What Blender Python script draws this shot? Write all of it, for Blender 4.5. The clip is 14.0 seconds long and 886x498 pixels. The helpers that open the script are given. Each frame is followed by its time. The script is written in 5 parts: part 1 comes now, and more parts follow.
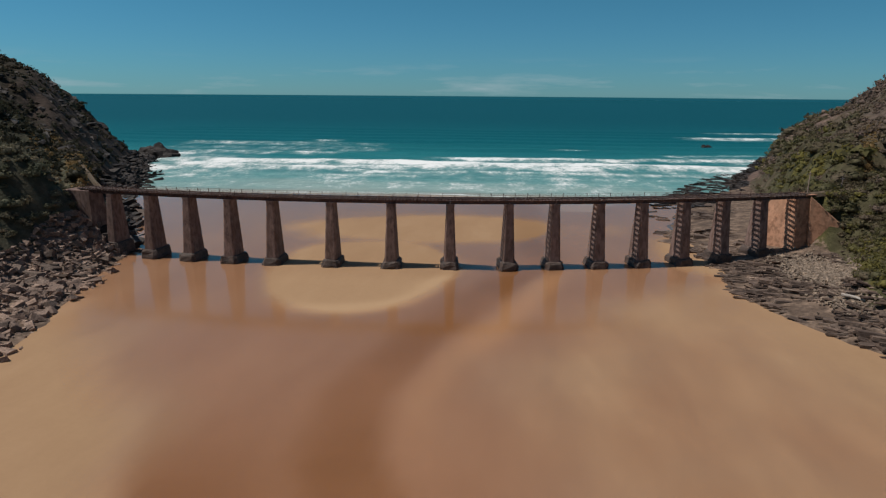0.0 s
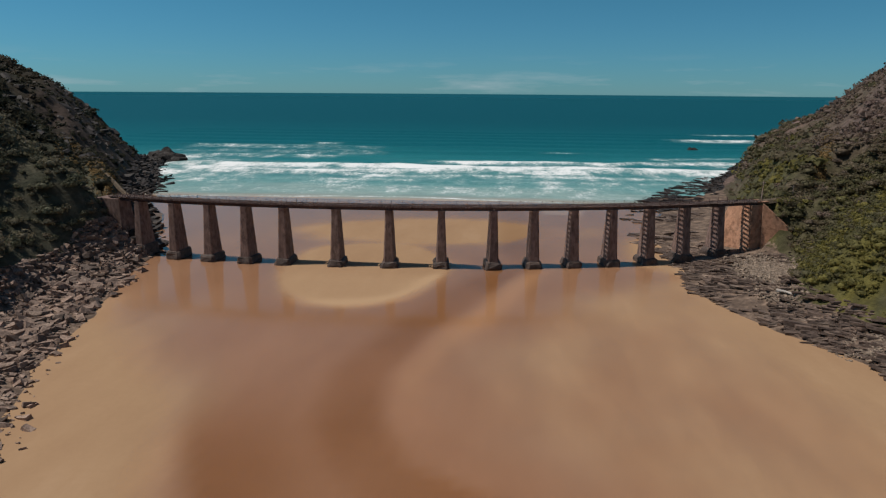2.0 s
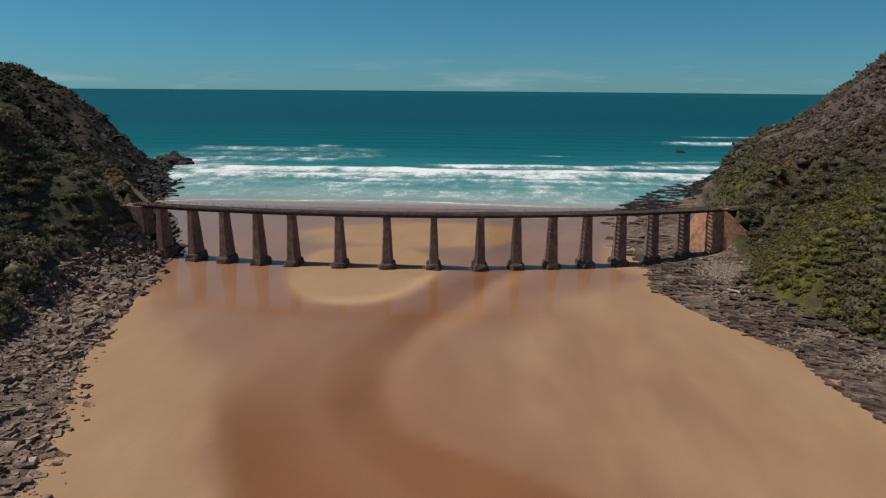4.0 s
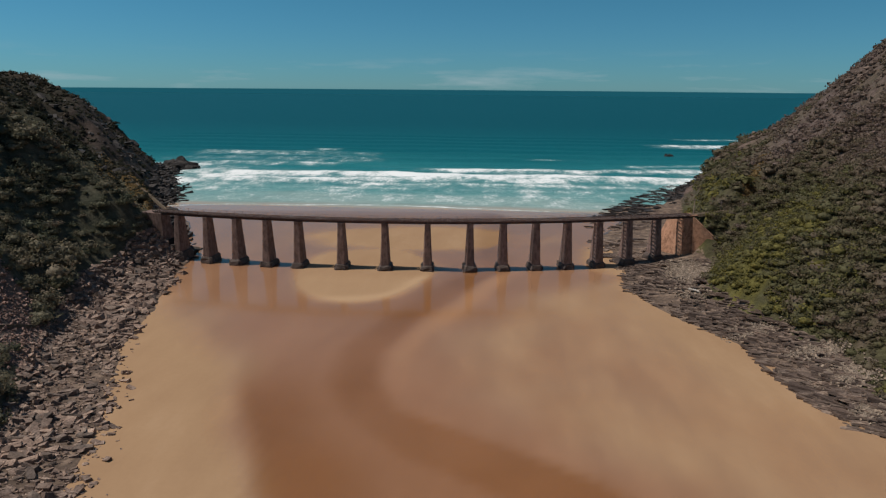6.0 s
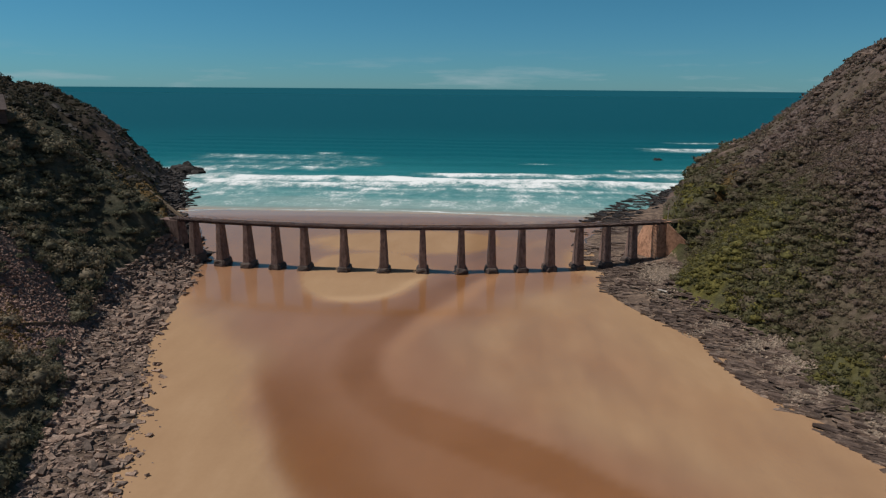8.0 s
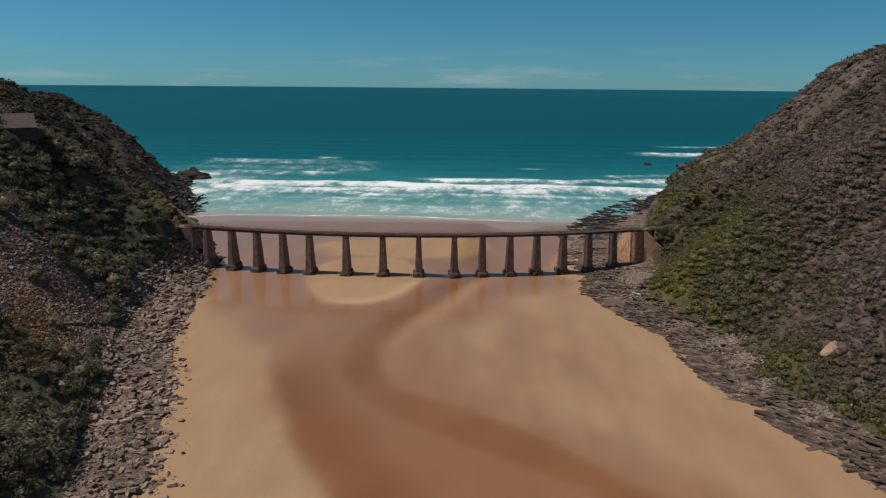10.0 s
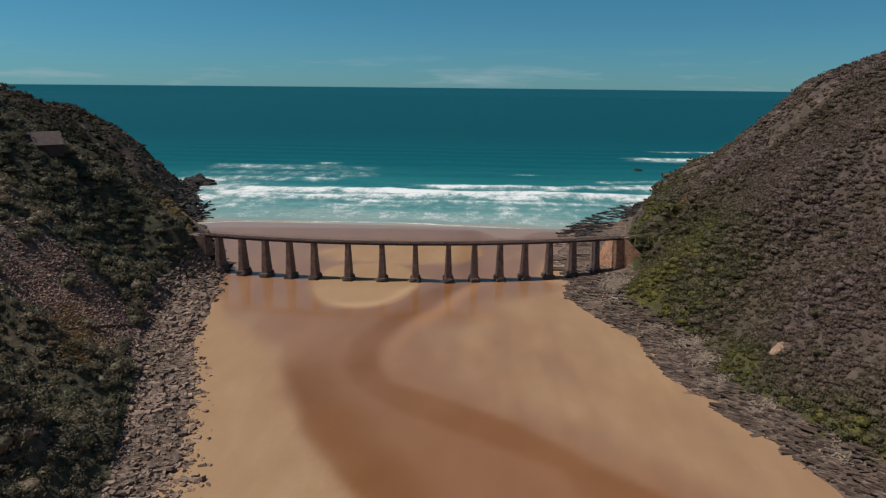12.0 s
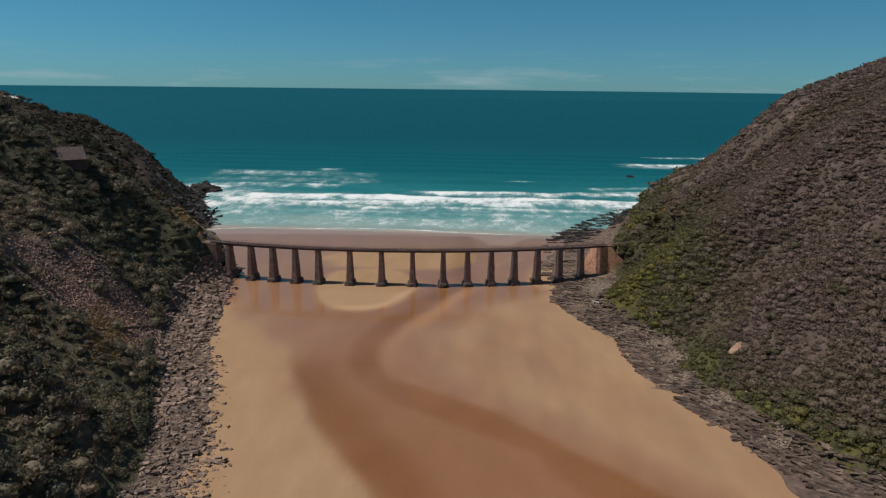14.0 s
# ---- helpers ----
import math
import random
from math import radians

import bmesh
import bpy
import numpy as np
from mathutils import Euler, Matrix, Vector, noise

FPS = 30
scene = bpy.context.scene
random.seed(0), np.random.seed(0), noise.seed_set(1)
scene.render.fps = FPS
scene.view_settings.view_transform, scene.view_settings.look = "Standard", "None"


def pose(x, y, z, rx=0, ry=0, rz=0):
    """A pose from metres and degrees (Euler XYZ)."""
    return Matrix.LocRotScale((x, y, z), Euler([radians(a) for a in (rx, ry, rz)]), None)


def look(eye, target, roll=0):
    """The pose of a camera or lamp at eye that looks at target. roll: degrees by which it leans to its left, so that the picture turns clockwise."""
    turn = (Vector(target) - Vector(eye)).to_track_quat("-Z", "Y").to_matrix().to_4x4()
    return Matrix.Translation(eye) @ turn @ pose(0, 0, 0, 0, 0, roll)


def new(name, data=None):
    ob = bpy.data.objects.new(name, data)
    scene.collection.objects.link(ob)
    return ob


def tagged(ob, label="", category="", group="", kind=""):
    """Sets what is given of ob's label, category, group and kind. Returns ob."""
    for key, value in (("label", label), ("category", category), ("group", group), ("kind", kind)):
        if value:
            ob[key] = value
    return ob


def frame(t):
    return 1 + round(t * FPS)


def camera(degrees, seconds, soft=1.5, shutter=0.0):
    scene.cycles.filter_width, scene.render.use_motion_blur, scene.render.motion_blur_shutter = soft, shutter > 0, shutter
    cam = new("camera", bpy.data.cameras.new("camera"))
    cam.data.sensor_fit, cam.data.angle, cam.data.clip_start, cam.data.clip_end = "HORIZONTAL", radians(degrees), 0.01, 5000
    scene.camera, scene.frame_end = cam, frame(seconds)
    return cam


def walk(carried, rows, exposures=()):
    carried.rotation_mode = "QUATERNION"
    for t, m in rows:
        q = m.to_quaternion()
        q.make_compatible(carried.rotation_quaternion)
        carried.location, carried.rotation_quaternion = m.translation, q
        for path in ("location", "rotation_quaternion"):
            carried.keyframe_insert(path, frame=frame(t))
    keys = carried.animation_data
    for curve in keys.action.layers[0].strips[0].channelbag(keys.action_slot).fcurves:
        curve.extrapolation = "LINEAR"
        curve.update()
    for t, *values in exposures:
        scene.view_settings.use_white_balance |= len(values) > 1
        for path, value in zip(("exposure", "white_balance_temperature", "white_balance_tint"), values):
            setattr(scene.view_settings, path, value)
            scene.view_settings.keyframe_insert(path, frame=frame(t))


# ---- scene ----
cam = camera(71.0, 14.0, soft=1.25)
ROUTE = [
    (0, -2.38, 5.26, 42.52, 4.640, -14.096, 0.45),
    (1, -0.91, -4.22, 45.09, 4.519, -14.141, 0.43),
    (2, 0.73, -13.49, 48.34, 4.437, -14.286, 0.43),
    (3, 2.44, -22.63, 51.71, 4.372, -14.430, 0.45),
    (4.25, 4.57, -33.95, 55.75, 4.294, -14.553, 0.46),
    (5.5, 6.61, -45.21, 59.64, 4.207, -14.616, 0.47),
    (6.5, 8.17, -54.23, 62.78, 4.129, -14.648, 0.46),
    (7.5, 9.67, -63.28, 66.11, 4.046, -14.684, 0.46),
    (8.5, 11.12, -72.38, 69.69, 3.961, -14.728, 0.47),
    (9.5, 12.54, -81.55, 73.55, 3.882, -14.777, 0.49),
    (10.5, 13.97, -90.77, 77.60, 3.812, -14.812, 0.52),
    (11.5, 15.44, -100.05, 81.72, 3.757, -14.814, 0.56),
    (12.5, 16.97, -109.39, 85.76, 3.718, -14.772, 0.61),
    (13.25, 18.17, -116.42, 88.66, 3.700, -14.719, 0.64),
    (14, 19.42, -123.46, 91.44, 3.688, -14.671, 0.65),
]
walk(cam, [(t, pose(x, y, z, 90 + pitch, 0, yaw) @ pose(0, 0, 0, 0, 0, roll)) for t, x, y, z, yaw, pitch, roll in ROUTE])

# ---- light ----
SUN_ELEV, SUN_AZ = 58.0, 3.0   # azimuth: degrees from -x towards -y
sun_to = Vector((-math.cos(radians(SUN_ELEV)) * math.cos(radians(SUN_AZ)), -math.cos(radians(SUN_ELEV)) * math.sin(radians(SUN_AZ)), math.sin(radians(SUN_ELEV))))
sun = new("sun", bpy.data.lights.new("sun", "SUN"))
sun.data.energy, sun.data.angle, sun.data.color = 3.6, radians(0.53), (1.0, 0.95, 0.88)
sun.matrix_world = look((0, 0, 300), Vector((0, 0, 300)) - sun_to)

world = bpy.data.worlds.new("world")
scene.world = world
world.use_nodes = True
wn, wl = world.node_tree.nodes, world.node_tree.links
wn.clear()
w_out, w_bg = wn.new("ShaderNodeOutputWorld"), wn.new("ShaderNodeBackground")
w_sky = wn.new("ShaderNodeTexSky")
w_sky.sky_type, w_sky.sun_disc = "NISHITA", False
w_sky.sun_elevation, w_sky.sun_rotation = radians(SUN_ELEV), math.atan2(sun_to.x, sun_to.y)
w_sky.altitude, w_sky.air_density, w_sky.dust_density, w_sky.ozone_density = 0, 1.0, 0.0, 3.0
w_tint = wn.new("ShaderNodeMix")
w_tint.data_type, w_tint.blend_type = "RGBA", "MULTIPLY"
w_tint.inputs[0].default_value = 1.0
w_up = wn.new("ShaderNodeValToRGB")
w_up.color_ramp.elements[0].position, w_up.color_ramp.elements[0].color = 0.0, (0.285, 0.69, 1.1, 1)
w_up.color_ramp.elements[1].position, w_up.color_ramp.elements[1].color = 0.22, (0.325, 0.85, 0.87, 1)
w_top = w_up.color_ramp.elements.new(0.75)
w_top.color = (0.95, 1.02, 0.98, 1)
# thin cloud streaks low over the horizon
w_co = wn.new("ShaderNodeTexCoord")
w_map = wn.new("ShaderNodeMapping")
w_map.inputs["Scale"].default_value = (3.0, 3.0, 24)
w_noise = wn.new("ShaderNodeTexNoise")
w_noise.inputs["Scale"].default_value, w_noise.inputs["Detail"].default_value, w_noise.inputs["Roughness"].default_value = 1.6, 7, 0.6
w_ramp = wn.new("ShaderNodeMapRange")
w_ramp.inputs["From Min"].default_value, w_ramp.inputs["From Max"].default_value = 0.52, 0.75
w_sep = wn.new("ShaderNodeSeparateXYZ")
w_band = wn.new("ShaderNodeMapRange")
w_band.inputs["From Min"].default_value, w_band.inputs["From Max"].default_value = 0.055, 0.012
w_mul = wn.new("ShaderNodeMath")
w_mul.operation = "MULTIPLY"
w_cloud = wn.new("ShaderNodeMix")
w_cloud.data_type = "RGBA"
w_cloud.inputs[7].default_value = (5.0, 6.6, 7.2, 1)
w_amt = wn.new("ShaderNodeMath")
w_amt.operation = "MULTIPLY"
w_amt.inputs[1].default_value = 0.7
wl.new(w_co.outputs["Generated"], w_map.inputs["Vector"])
wl.new(w_map.outputs["Vector"], w_noise.inputs["Vector"])
wl.new(w_noise.outputs["Fac"], w_ramp.inputs["Value"])
wl.new(w_co.outputs["Generated"], w_sep.inputs[0])
wl.new(w_sep.outputs["Z"], w_up.inputs["Fac"])
wl.new(w_up.outputs["Color"], w_tint.inputs[7])
wl.new(w_sep.outputs["Z"], w_band.inputs["Value"])
wl.new(w_ramp.outputs["Result"], w_mul.inputs[0])
wl.new(w_band.outputs["Result"], w_mul.inputs[1])
wl.new(w_mul.outputs[0], w_amt.inputs[0])
wl.new(w_amt.outputs[0], w_cloud.inputs[0])
wl.new(w_sky.outputs["Color"], w_tint.inputs[6])
w_side = wn.new("ShaderNodeMapRange")
w_side.inputs["From Min"].default_value, w_side.inputs["From Max"].default_value = -0.6, 0.6
w_side.inputs["To Min"].default_value, w_side.inputs["To Max"].default_value = 0.94, 0.83
w_dim = wn.new("ShaderNodeMix")
w_dim.data_type, w_dim.blend_type = "RGBA", "MULTIPLY"
w_dim.inputs[0].default_value = 1.0
wl.new(w_sep.outputs["X"], w_side.inputs["Value"])
wl.new(w_tint.outputs[2], w_dim.inputs[6])
wl.new(w_side.outputs["Result"], w_dim.inputs[7])
wl.new(w_dim.outputs[2], w_cloud.inputs[6])
# the open sea beyond the sheet of water, up to the horizon a quarter of a degree below eye level
w_sea = wn.new("ShaderNodeMix")
w_sea.data_type = "RGBA"
w_sea.inputs[6].default_value = (0.17, 1.42, 1.98, 1)
w_edge = wn.new("ShaderNodeMapRange")
w_edge.inputs["From Min"].default_value, w_edge.inputs["From Max"].default_value = -0.0050, -0.0040
wl.new(w_sep.outputs["Z"], w_edge.inputs["Value"])
wl.new(w_edge.outputs["Result"], w_sea.inputs[0])
wl.new(w_cloud.outputs[2], w_sea.inputs[7])
wl.new(w_sea.outputs[2], w_bg.inputs["Color"])
w_bg.inputs["Strength"].default_value = 0.064
wl.new(w_bg.outputs[0], w_out.inputs["Surface"])
scene.view_settings.exposure = 0.0


# ---- materials ----
def shader(name):
    m = bpy.data.materials.new(name)
    m.use_nodes = True
    n, l = m.node_tree.nodes, m.node_tree.links
    return m, n, l, n["Principled BSDF"]


def noise_node(n, l, scale, detail=5, rough=0.6, vec=None, stretch=None):
    """A noise over the object's own metres; stretch gives a scale for each axis."""
    t = n.new("ShaderNodeTexNoise")
    t.inputs["Scale"].default_value, t.inputs["Detail"].default_value, t.inputs["Roughness"].default_value = scale, detail, rough
    if vec is None:
        geo = n.new("ShaderNodeNewGeometry")
        vec = geo.outputs["Position"]
    if stretch:
        mp = n.new("ShaderNodeMapping")
        mp.inputs["Scale"].default_value = stretch
        l.new(vec, mp.inputs["Vector"])
        vec = mp.outputs["Vector"]
    l.new(vec, t.inputs["Vector"])
    return t.outputs["Fac"]


def ramp(n, l, fac, stops):
    r = n.new("ShaderNodeValToRGB")
    el = r.color_ramp.elements
    while len(el) < len(stops):
        el.new(0.5)
    for e, (p, c) in zip(el, stops):
        e.position, e.color = p, (*c, 1) if len(c) == 3 else c
    l.new(fac, r.inputs["Fac"])
    return r.outputs["Color"]


def mix(n, l, fac, a, b, mode="MIX"):
    m = n.new("ShaderNodeMix")
    m.data_type, m.blend_type = "RGBA", mode
    for sock, v in ((m.inputs[0], fac), (m.inputs[6], a), (m.inputs[7], b)):
        if isinstance(v, (int, float)):
            sock.default_value = v
        elif isinstance(v, tuple):
            sock.default_value = (*v, 1)
        else:
            l.new(v, sock)
    return m.outputs[2]


def span(n, l, v, a, b, c=0.0, d=1.0, smooth=True):
    m = n.new("ShaderNodeMapRange")
    m.interpolation_type = "SMOOTHSTEP" if smooth else "LINEAR"
    for k, x in zip(("From Min", "From Max", "To Min", "To Max"), (a, b, c, d)):
        m.inputs[k].default_value = x
    l.new(v, m.inputs["Value"])
    return m.outputs["Result"]


def maths(n, l, op, a, b=None):
    m = n.new("ShaderNodeMath")
    m.operation = op
    for sock, v in zip(m.inputs, (a, b)):
        if v is None:
            continue
        if isinstance(v, (int, float)):
            sock.default_value = v
        else:
            l.new(v, sock)
    return m.outputs[0]


def bump(n, l, p, height, strength, distance):
    b = n.new("ShaderNodeBump")
    b.inputs["Strength"].default_value, b.inputs["Distance"].default_value = strength, distance
    l.new(height, b.inputs["Height"])
    l.new(b.outputs["Normal"], p.inputs["Normal"])


def attribute(n, name):
    a = n.new("ShaderNodeAttribute")
    a.attribute_name = name
    return a.outputs["Fac"]


def rough_stuff(name, stops, scale, fine, rough=0.85, relief=0.3, distance=0.05, stretch=None, random_tint=None, stain=None):
    """A matt surface: large patches in the colours of stops, fine grain, relief; random_tint varies it from piece to piece."""
    m, n, l, p = shader(name)
    big = noise_node(n, l, scale, 6, 0.62, stretch=stretch)
    col = ramp(n, l, big, stops)
    small = noise_node(n, l, fine, 5, 0.65, stretch=stretch)
    col = mix(n, l, span(n, l, small, 0.3, 0.7, 0.0, 0.6), col, (0.5, 0.5, 0.5), "OVERLAY")
    dark = mix(n, l, 1.0, col, (0.55, 0.55, 0.55), "MULTIPLY")
    col = mix(n, l, span(n, l, small, 0.35, 0.6), dark, col)
    if random_tint == "island":
        g = n.new("ShaderNodeNewGeometry")
        col = mix(n, l, 1.0, col, ramp(n, l, g.outputs["Random Per Island"], [(0, (0.7, 0.7, 0.71)), (0.6, (1, 1, 1)), (1, (1.35, 1.32, 1.28))]), "MULTIPLY")
    elif random_tint == "object":
        o = n.new("ShaderNodeObjectInfo")
        col = mix(n, l, 1.0, col, ramp(n, l, o.outputs["Random"], [(0, (0.7, 0.7, 0.71)), (0.6, (1, 1, 1)), (1, (1.35, 1.32, 1.28))]), "MULTIPLY")
    if stain:
        streak = noise_node(n, l, 1.0, 5, 0.6, stretch=stain[1])
        col = mix(n, l, span(n, l, streak, 0.5, 0.68, 0, 0.75), col, stain[0])
    l.new(col, p.inputs["Base Color"])
    p.inputs["Roughness"].default_value = rough
    p.inputs["Specular IOR Level"].default_value = 0.25
    bump(n, l, p, small, relief, distance)
    return m


def foliage(name, stops):
    """Leaves, whose colour changes from clump to clump and over the slope."""
    m, n, l, p = shader(name)
    g = n.new("ShaderNodeNewGeometry")
    patch = noise_node(n, l, 0.035, 4, 0.6)
    zone = attribute(n, "zone")
    f = maths(n, l, "ADD", maths(n, l, "MULTIPLY", patch, 0.62), maths(n, l, "MULTIPLY", zone, 0.55))
    f = maths(n, l, "ADD", f, maths(n, l, "MULTIPLY", attribute(n, "shrub"), 0.22))
    f = maths(n, l, "SUBTRACT", f, 0.30)
    col = ramp(n, l, f, stops)
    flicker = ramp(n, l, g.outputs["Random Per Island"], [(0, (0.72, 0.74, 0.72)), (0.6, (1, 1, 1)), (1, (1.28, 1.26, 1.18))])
    # cores: mottled, and darkened to paint in the shade inside each shrub
    core_shade = ramp(n, l, noise_node(n, l, 1.3, 4, 0.7), [(0.35, (0.5, 0.5, 0.5)), (0.6, (0.95, 0.95, 0.95))])
    flicker = mix(n, l, attribute(n, "leaf"), core_shade, flicker)
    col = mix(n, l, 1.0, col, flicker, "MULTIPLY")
    l.new(col, p.inputs["Base Color"])
    p.inputs["Roughness"].default_value, p.inputs["Specular IOR Level"].default_value = 0.75, 0.15
    # light that passes through the leaves
    thin, both = n.new("ShaderNodeBsdfTranslucent"), n.new("ShaderNodeMixShader")
    l.new(col, thin.inputs["Color"])
    l.new(maths(n, l, "MULTIPLY", attribute(n, "leaf"), 0.4), both.inputs[0])
    l.new(p.outputs[0], both.inputs[1])
    l.new(thin.outputs[0], both.inputs[2])
    l.new(both.outputs[0], n["Material Output"].inputs["Surface"])
    return m


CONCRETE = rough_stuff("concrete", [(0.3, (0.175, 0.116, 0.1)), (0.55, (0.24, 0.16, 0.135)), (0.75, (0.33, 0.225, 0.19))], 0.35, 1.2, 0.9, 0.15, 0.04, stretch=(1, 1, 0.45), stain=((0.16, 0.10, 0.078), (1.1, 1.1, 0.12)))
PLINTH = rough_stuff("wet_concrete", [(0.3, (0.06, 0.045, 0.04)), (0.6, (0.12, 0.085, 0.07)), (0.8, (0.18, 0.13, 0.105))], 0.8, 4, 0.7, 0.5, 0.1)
# east abutment: concrete with its sunlit orange put into the base colour
SUNLIT_CONCRETE = rough_stuff("sunlit_abutment_concrete", [(0.3, (0.44, 0.225, 0.135)), (0.55, (0.5, 0.265, 0.165)), (0.8, (0.56, 0.32, 0.21))], 0.15, 0.8, 0.9, 0.06, 0.03, stain=((0.36, 0.2, 0.125), (0.7, 0.7, 0.1)))
STEEL = rough_stuff("rusted_steel", [(0.3, (0.10, 0.058, 0.05)), (0.55, (0.16, 0.095, 0.08)), (0.8, (0.24, 0.15, 0.125))], 0.7, 5, 0.75, 0.2, 0.02)
RAIL = rough_stuff("rail_steel", [(0.3, (0.16, 0.11, 0.095)), (0.7, (0.3, 0.23, 0.2))], 0.6, 6, 0.55, 0.1, 0.01)
TIMBER = rough_stuff("sleeper_timber", [(0.3, (0.24, 0.18, 0.155)), (0.6, (0.36, 0.28, 0.245)), (0.8, (0.48, 0.39, 0.345))], 2.0, 9, 0.9, 0.4, 0.02, random_tint="object")
PALE_WOOD = rough_stuff("bleached_wood", [(0.3, (0.42, 0.36, 0.31)), (0.7, (0.6, 0.54, 0.48))], 1.0, 8, 0.85, 0.3, 0.02)
ROCK_L = rough_stuff("grey_boulder_rock", [(0.25, (0.09, 0.066, 0.053)), (0.5, (0.17, 0.124, 0.1)), (0.78, (0.36, 0.27, 0.215))], 0.5, 3.0, 0.85, 0.6, 0.12, random_tint="object")
ROCK_LS = rough_stuff("grey_shingle_rock", [(0.25, (0.16, 0.11, 0.085)), (0.5, (0.29, 0.2, 0.155)), (0.78, (0.47, 0.35, 0.275))], 0.5, 3.0, 0.85, 0.6, 0.12, random_tint="island")
SCREE = rough_stuff("pinkish_scree_rock", [(0.25, (0.22, 0.135, 0.105)), (0.5, (0.33, 0.21, 0.165)), (0.78, (0.46, 0.315, 0.25))], 0.5, 3.0, 0.85, 0.6, 0.12, random_tint="island")
ROCK_R = rough_stuff("slate_ledge_rock", [(0.25, (0.07, 0.047, 0.037)), (0.5, (0.145, 0.1, 0.079)), (0.75, (0.33, 0.245, 0.19))], 0.35, 2.2, 0.8, 0.6, 0.12, stretch=(0.5, 1.6, 2.0), random_tint="object")
ROCK_RS = rough_stuff("slate_rubble_rock", [(0.25, (0.066, 0.045, 0.036)), (0.5, (0.14, 0.097, 0.076)), (0.75, (0.35, 0.26, 0.2))], 0.35, 2.2, 0.8, 0.6, 0.12, stretch=(0.5, 1.6, 2.0), random_tint="island")
ROCK_SEA = rough_stuff("dark_sea_rock", [(0.25, (0.020, 0.016, 0.015)), (0.55, (0.044, 0.035, 0.031)), (0.8, (0.12, 0.092, 0.077))], 0.2, 1.2, 0.7, 0.7, 0.3, random_tint="island")
PEBBLE = rough_stuff("pale_cobble", [(0.3, (0.22, 0.165, 0.125)), (0.6, (0.31, 0.238, 0.18)), (0.8, (0.40, 0.315, 0.245))], 1.2, 6, 0.9, 0.2, 0.03, random_tint="island")
SCAR = rough_stuff("bare_orange_sand", [(0.3, (0.30, 0.185, 0.12)), (0.7, (0.46, 0.305, 0.21))], 0.6, 3, 0.95, 0.4, 0.05)
TRACK_BED = rough_stuff("trackbed_gravel", [(0.3, (0.085, 0.064, 0.042)), (0.7, (0.16, 0.115, 0.075))], 0.4, 3, 0.95, 0.4, 0.05)
ROOF = rough_stuff("weathered_roof", [(0.3, (0.09, 0.066, 0.06)), (0.7, (0.14, 0.102, 0.092))], 0.4, 3, 0.8, 0.2, 0.03)
PLASTER = rough_stuff("white_plaster", [(0.3, (0.62, 0.6, 0.56)), (0.7, (0.78, 0.76, 0.72))], 0.4, 3, 0.85, 0.1, 0.01)
DARK_GLASS, _n, _l, _p = shader("dark_window_glass")
_p.inputs["Base Color"].default_value, _p.inputs["Roughness"].default_value = (0.02, 0.025, 0.03, 1), 0.08
GREEN_L = [(0.12, (0.122, 0.124, 0.08)), (0.32, (0.19, 0.166, 0.112)), (0.5, (0.26, 0.2, 0.14)), (0.68, (0.3, 0.218, 0.175)), (0.9, (0.33, 0.24, 0.2))]
GREEN_R = [(0.09, (0.165, 0.143, 0.042)), (0.19, (0.108, 0.1, 0.048)), (0.30, (0.118, 0.1, 0.058)), (0.46, (0.15, 0.112, 0.08)), (0.72, (0.175, 0.124, 0.108))]
# the west headland's shade, painted as a darker copy of the left scrub colours
GREEN_SHADE = [(p_, tuple(0.34 * c_ for c_ in q_)) for p_, q_ in GREEN_L]
LEAF_L, LEAF_R, LEAF_SHADE = foliage("coastal_scrub_leaves", GREEN_L), foliage("dry_scrub_leaves", GREEN_R), foliage("shaded_heath_leaves", GREEN_SHADE)


DRY_GRASS = foliage("dry_golden_grass", [(0.2, (0.20, 0.135, 0.058)), (0.6, (0.29, 0.19, 0.085))])


# ---- numbers of the land ----
def lattice(ix, iy, seed):
    h = (ix.astype(np.int64) * 374761393 + iy.astype(np.int64) * 668265263 + seed * 974634777) & 0xFFFFFFFF
    h = ((h ^ (h >> 13)) * 1274126177) & 0xFFFFFFFF
    return ((h ^ (h >> 16)) & 0xFFFF) / 65535.0


def grain(x, y, size, seed=0, octaves=4, gain=0.5):
    """Smooth noise of -1 to 1, with its largest waves size metres long."""
    total, amp, norm = np.zeros(np.shape(x)), 1.0, 0.0
    for o in range(octaves):
        u, v = np.asarray(x) / size + 17.3 * o, np.asarray(y) / size - 9.1 * o
        iu, iv = np.floor(u), np.floor(v)
        fu, fv = u - iu, v - iv
        fu, fv = fu * fu * (3 - 2 * fu), fv * fv * (3 - 2 * fv)
        a, b = lattice(iu, iv, seed + o), lattice(iu + 1, iv, seed + o)
        c, d = lattice(iu, iv + 1, seed + o), lattice(iu + 1, iv + 1, seed + o)
        total += amp * (2 * (a + (b - a) * fu + (c - a) * fv + (a - b - c + d) * fu * fv) - 1)
        norm, amp, size = norm + amp, amp * gain, size / 2
    return total / norm


def smooth(v, a, b):
    t = np.clip((np.asarray(v) - a) / (b - a), 0, 1)
    return t * t * (3 - 2 * t)


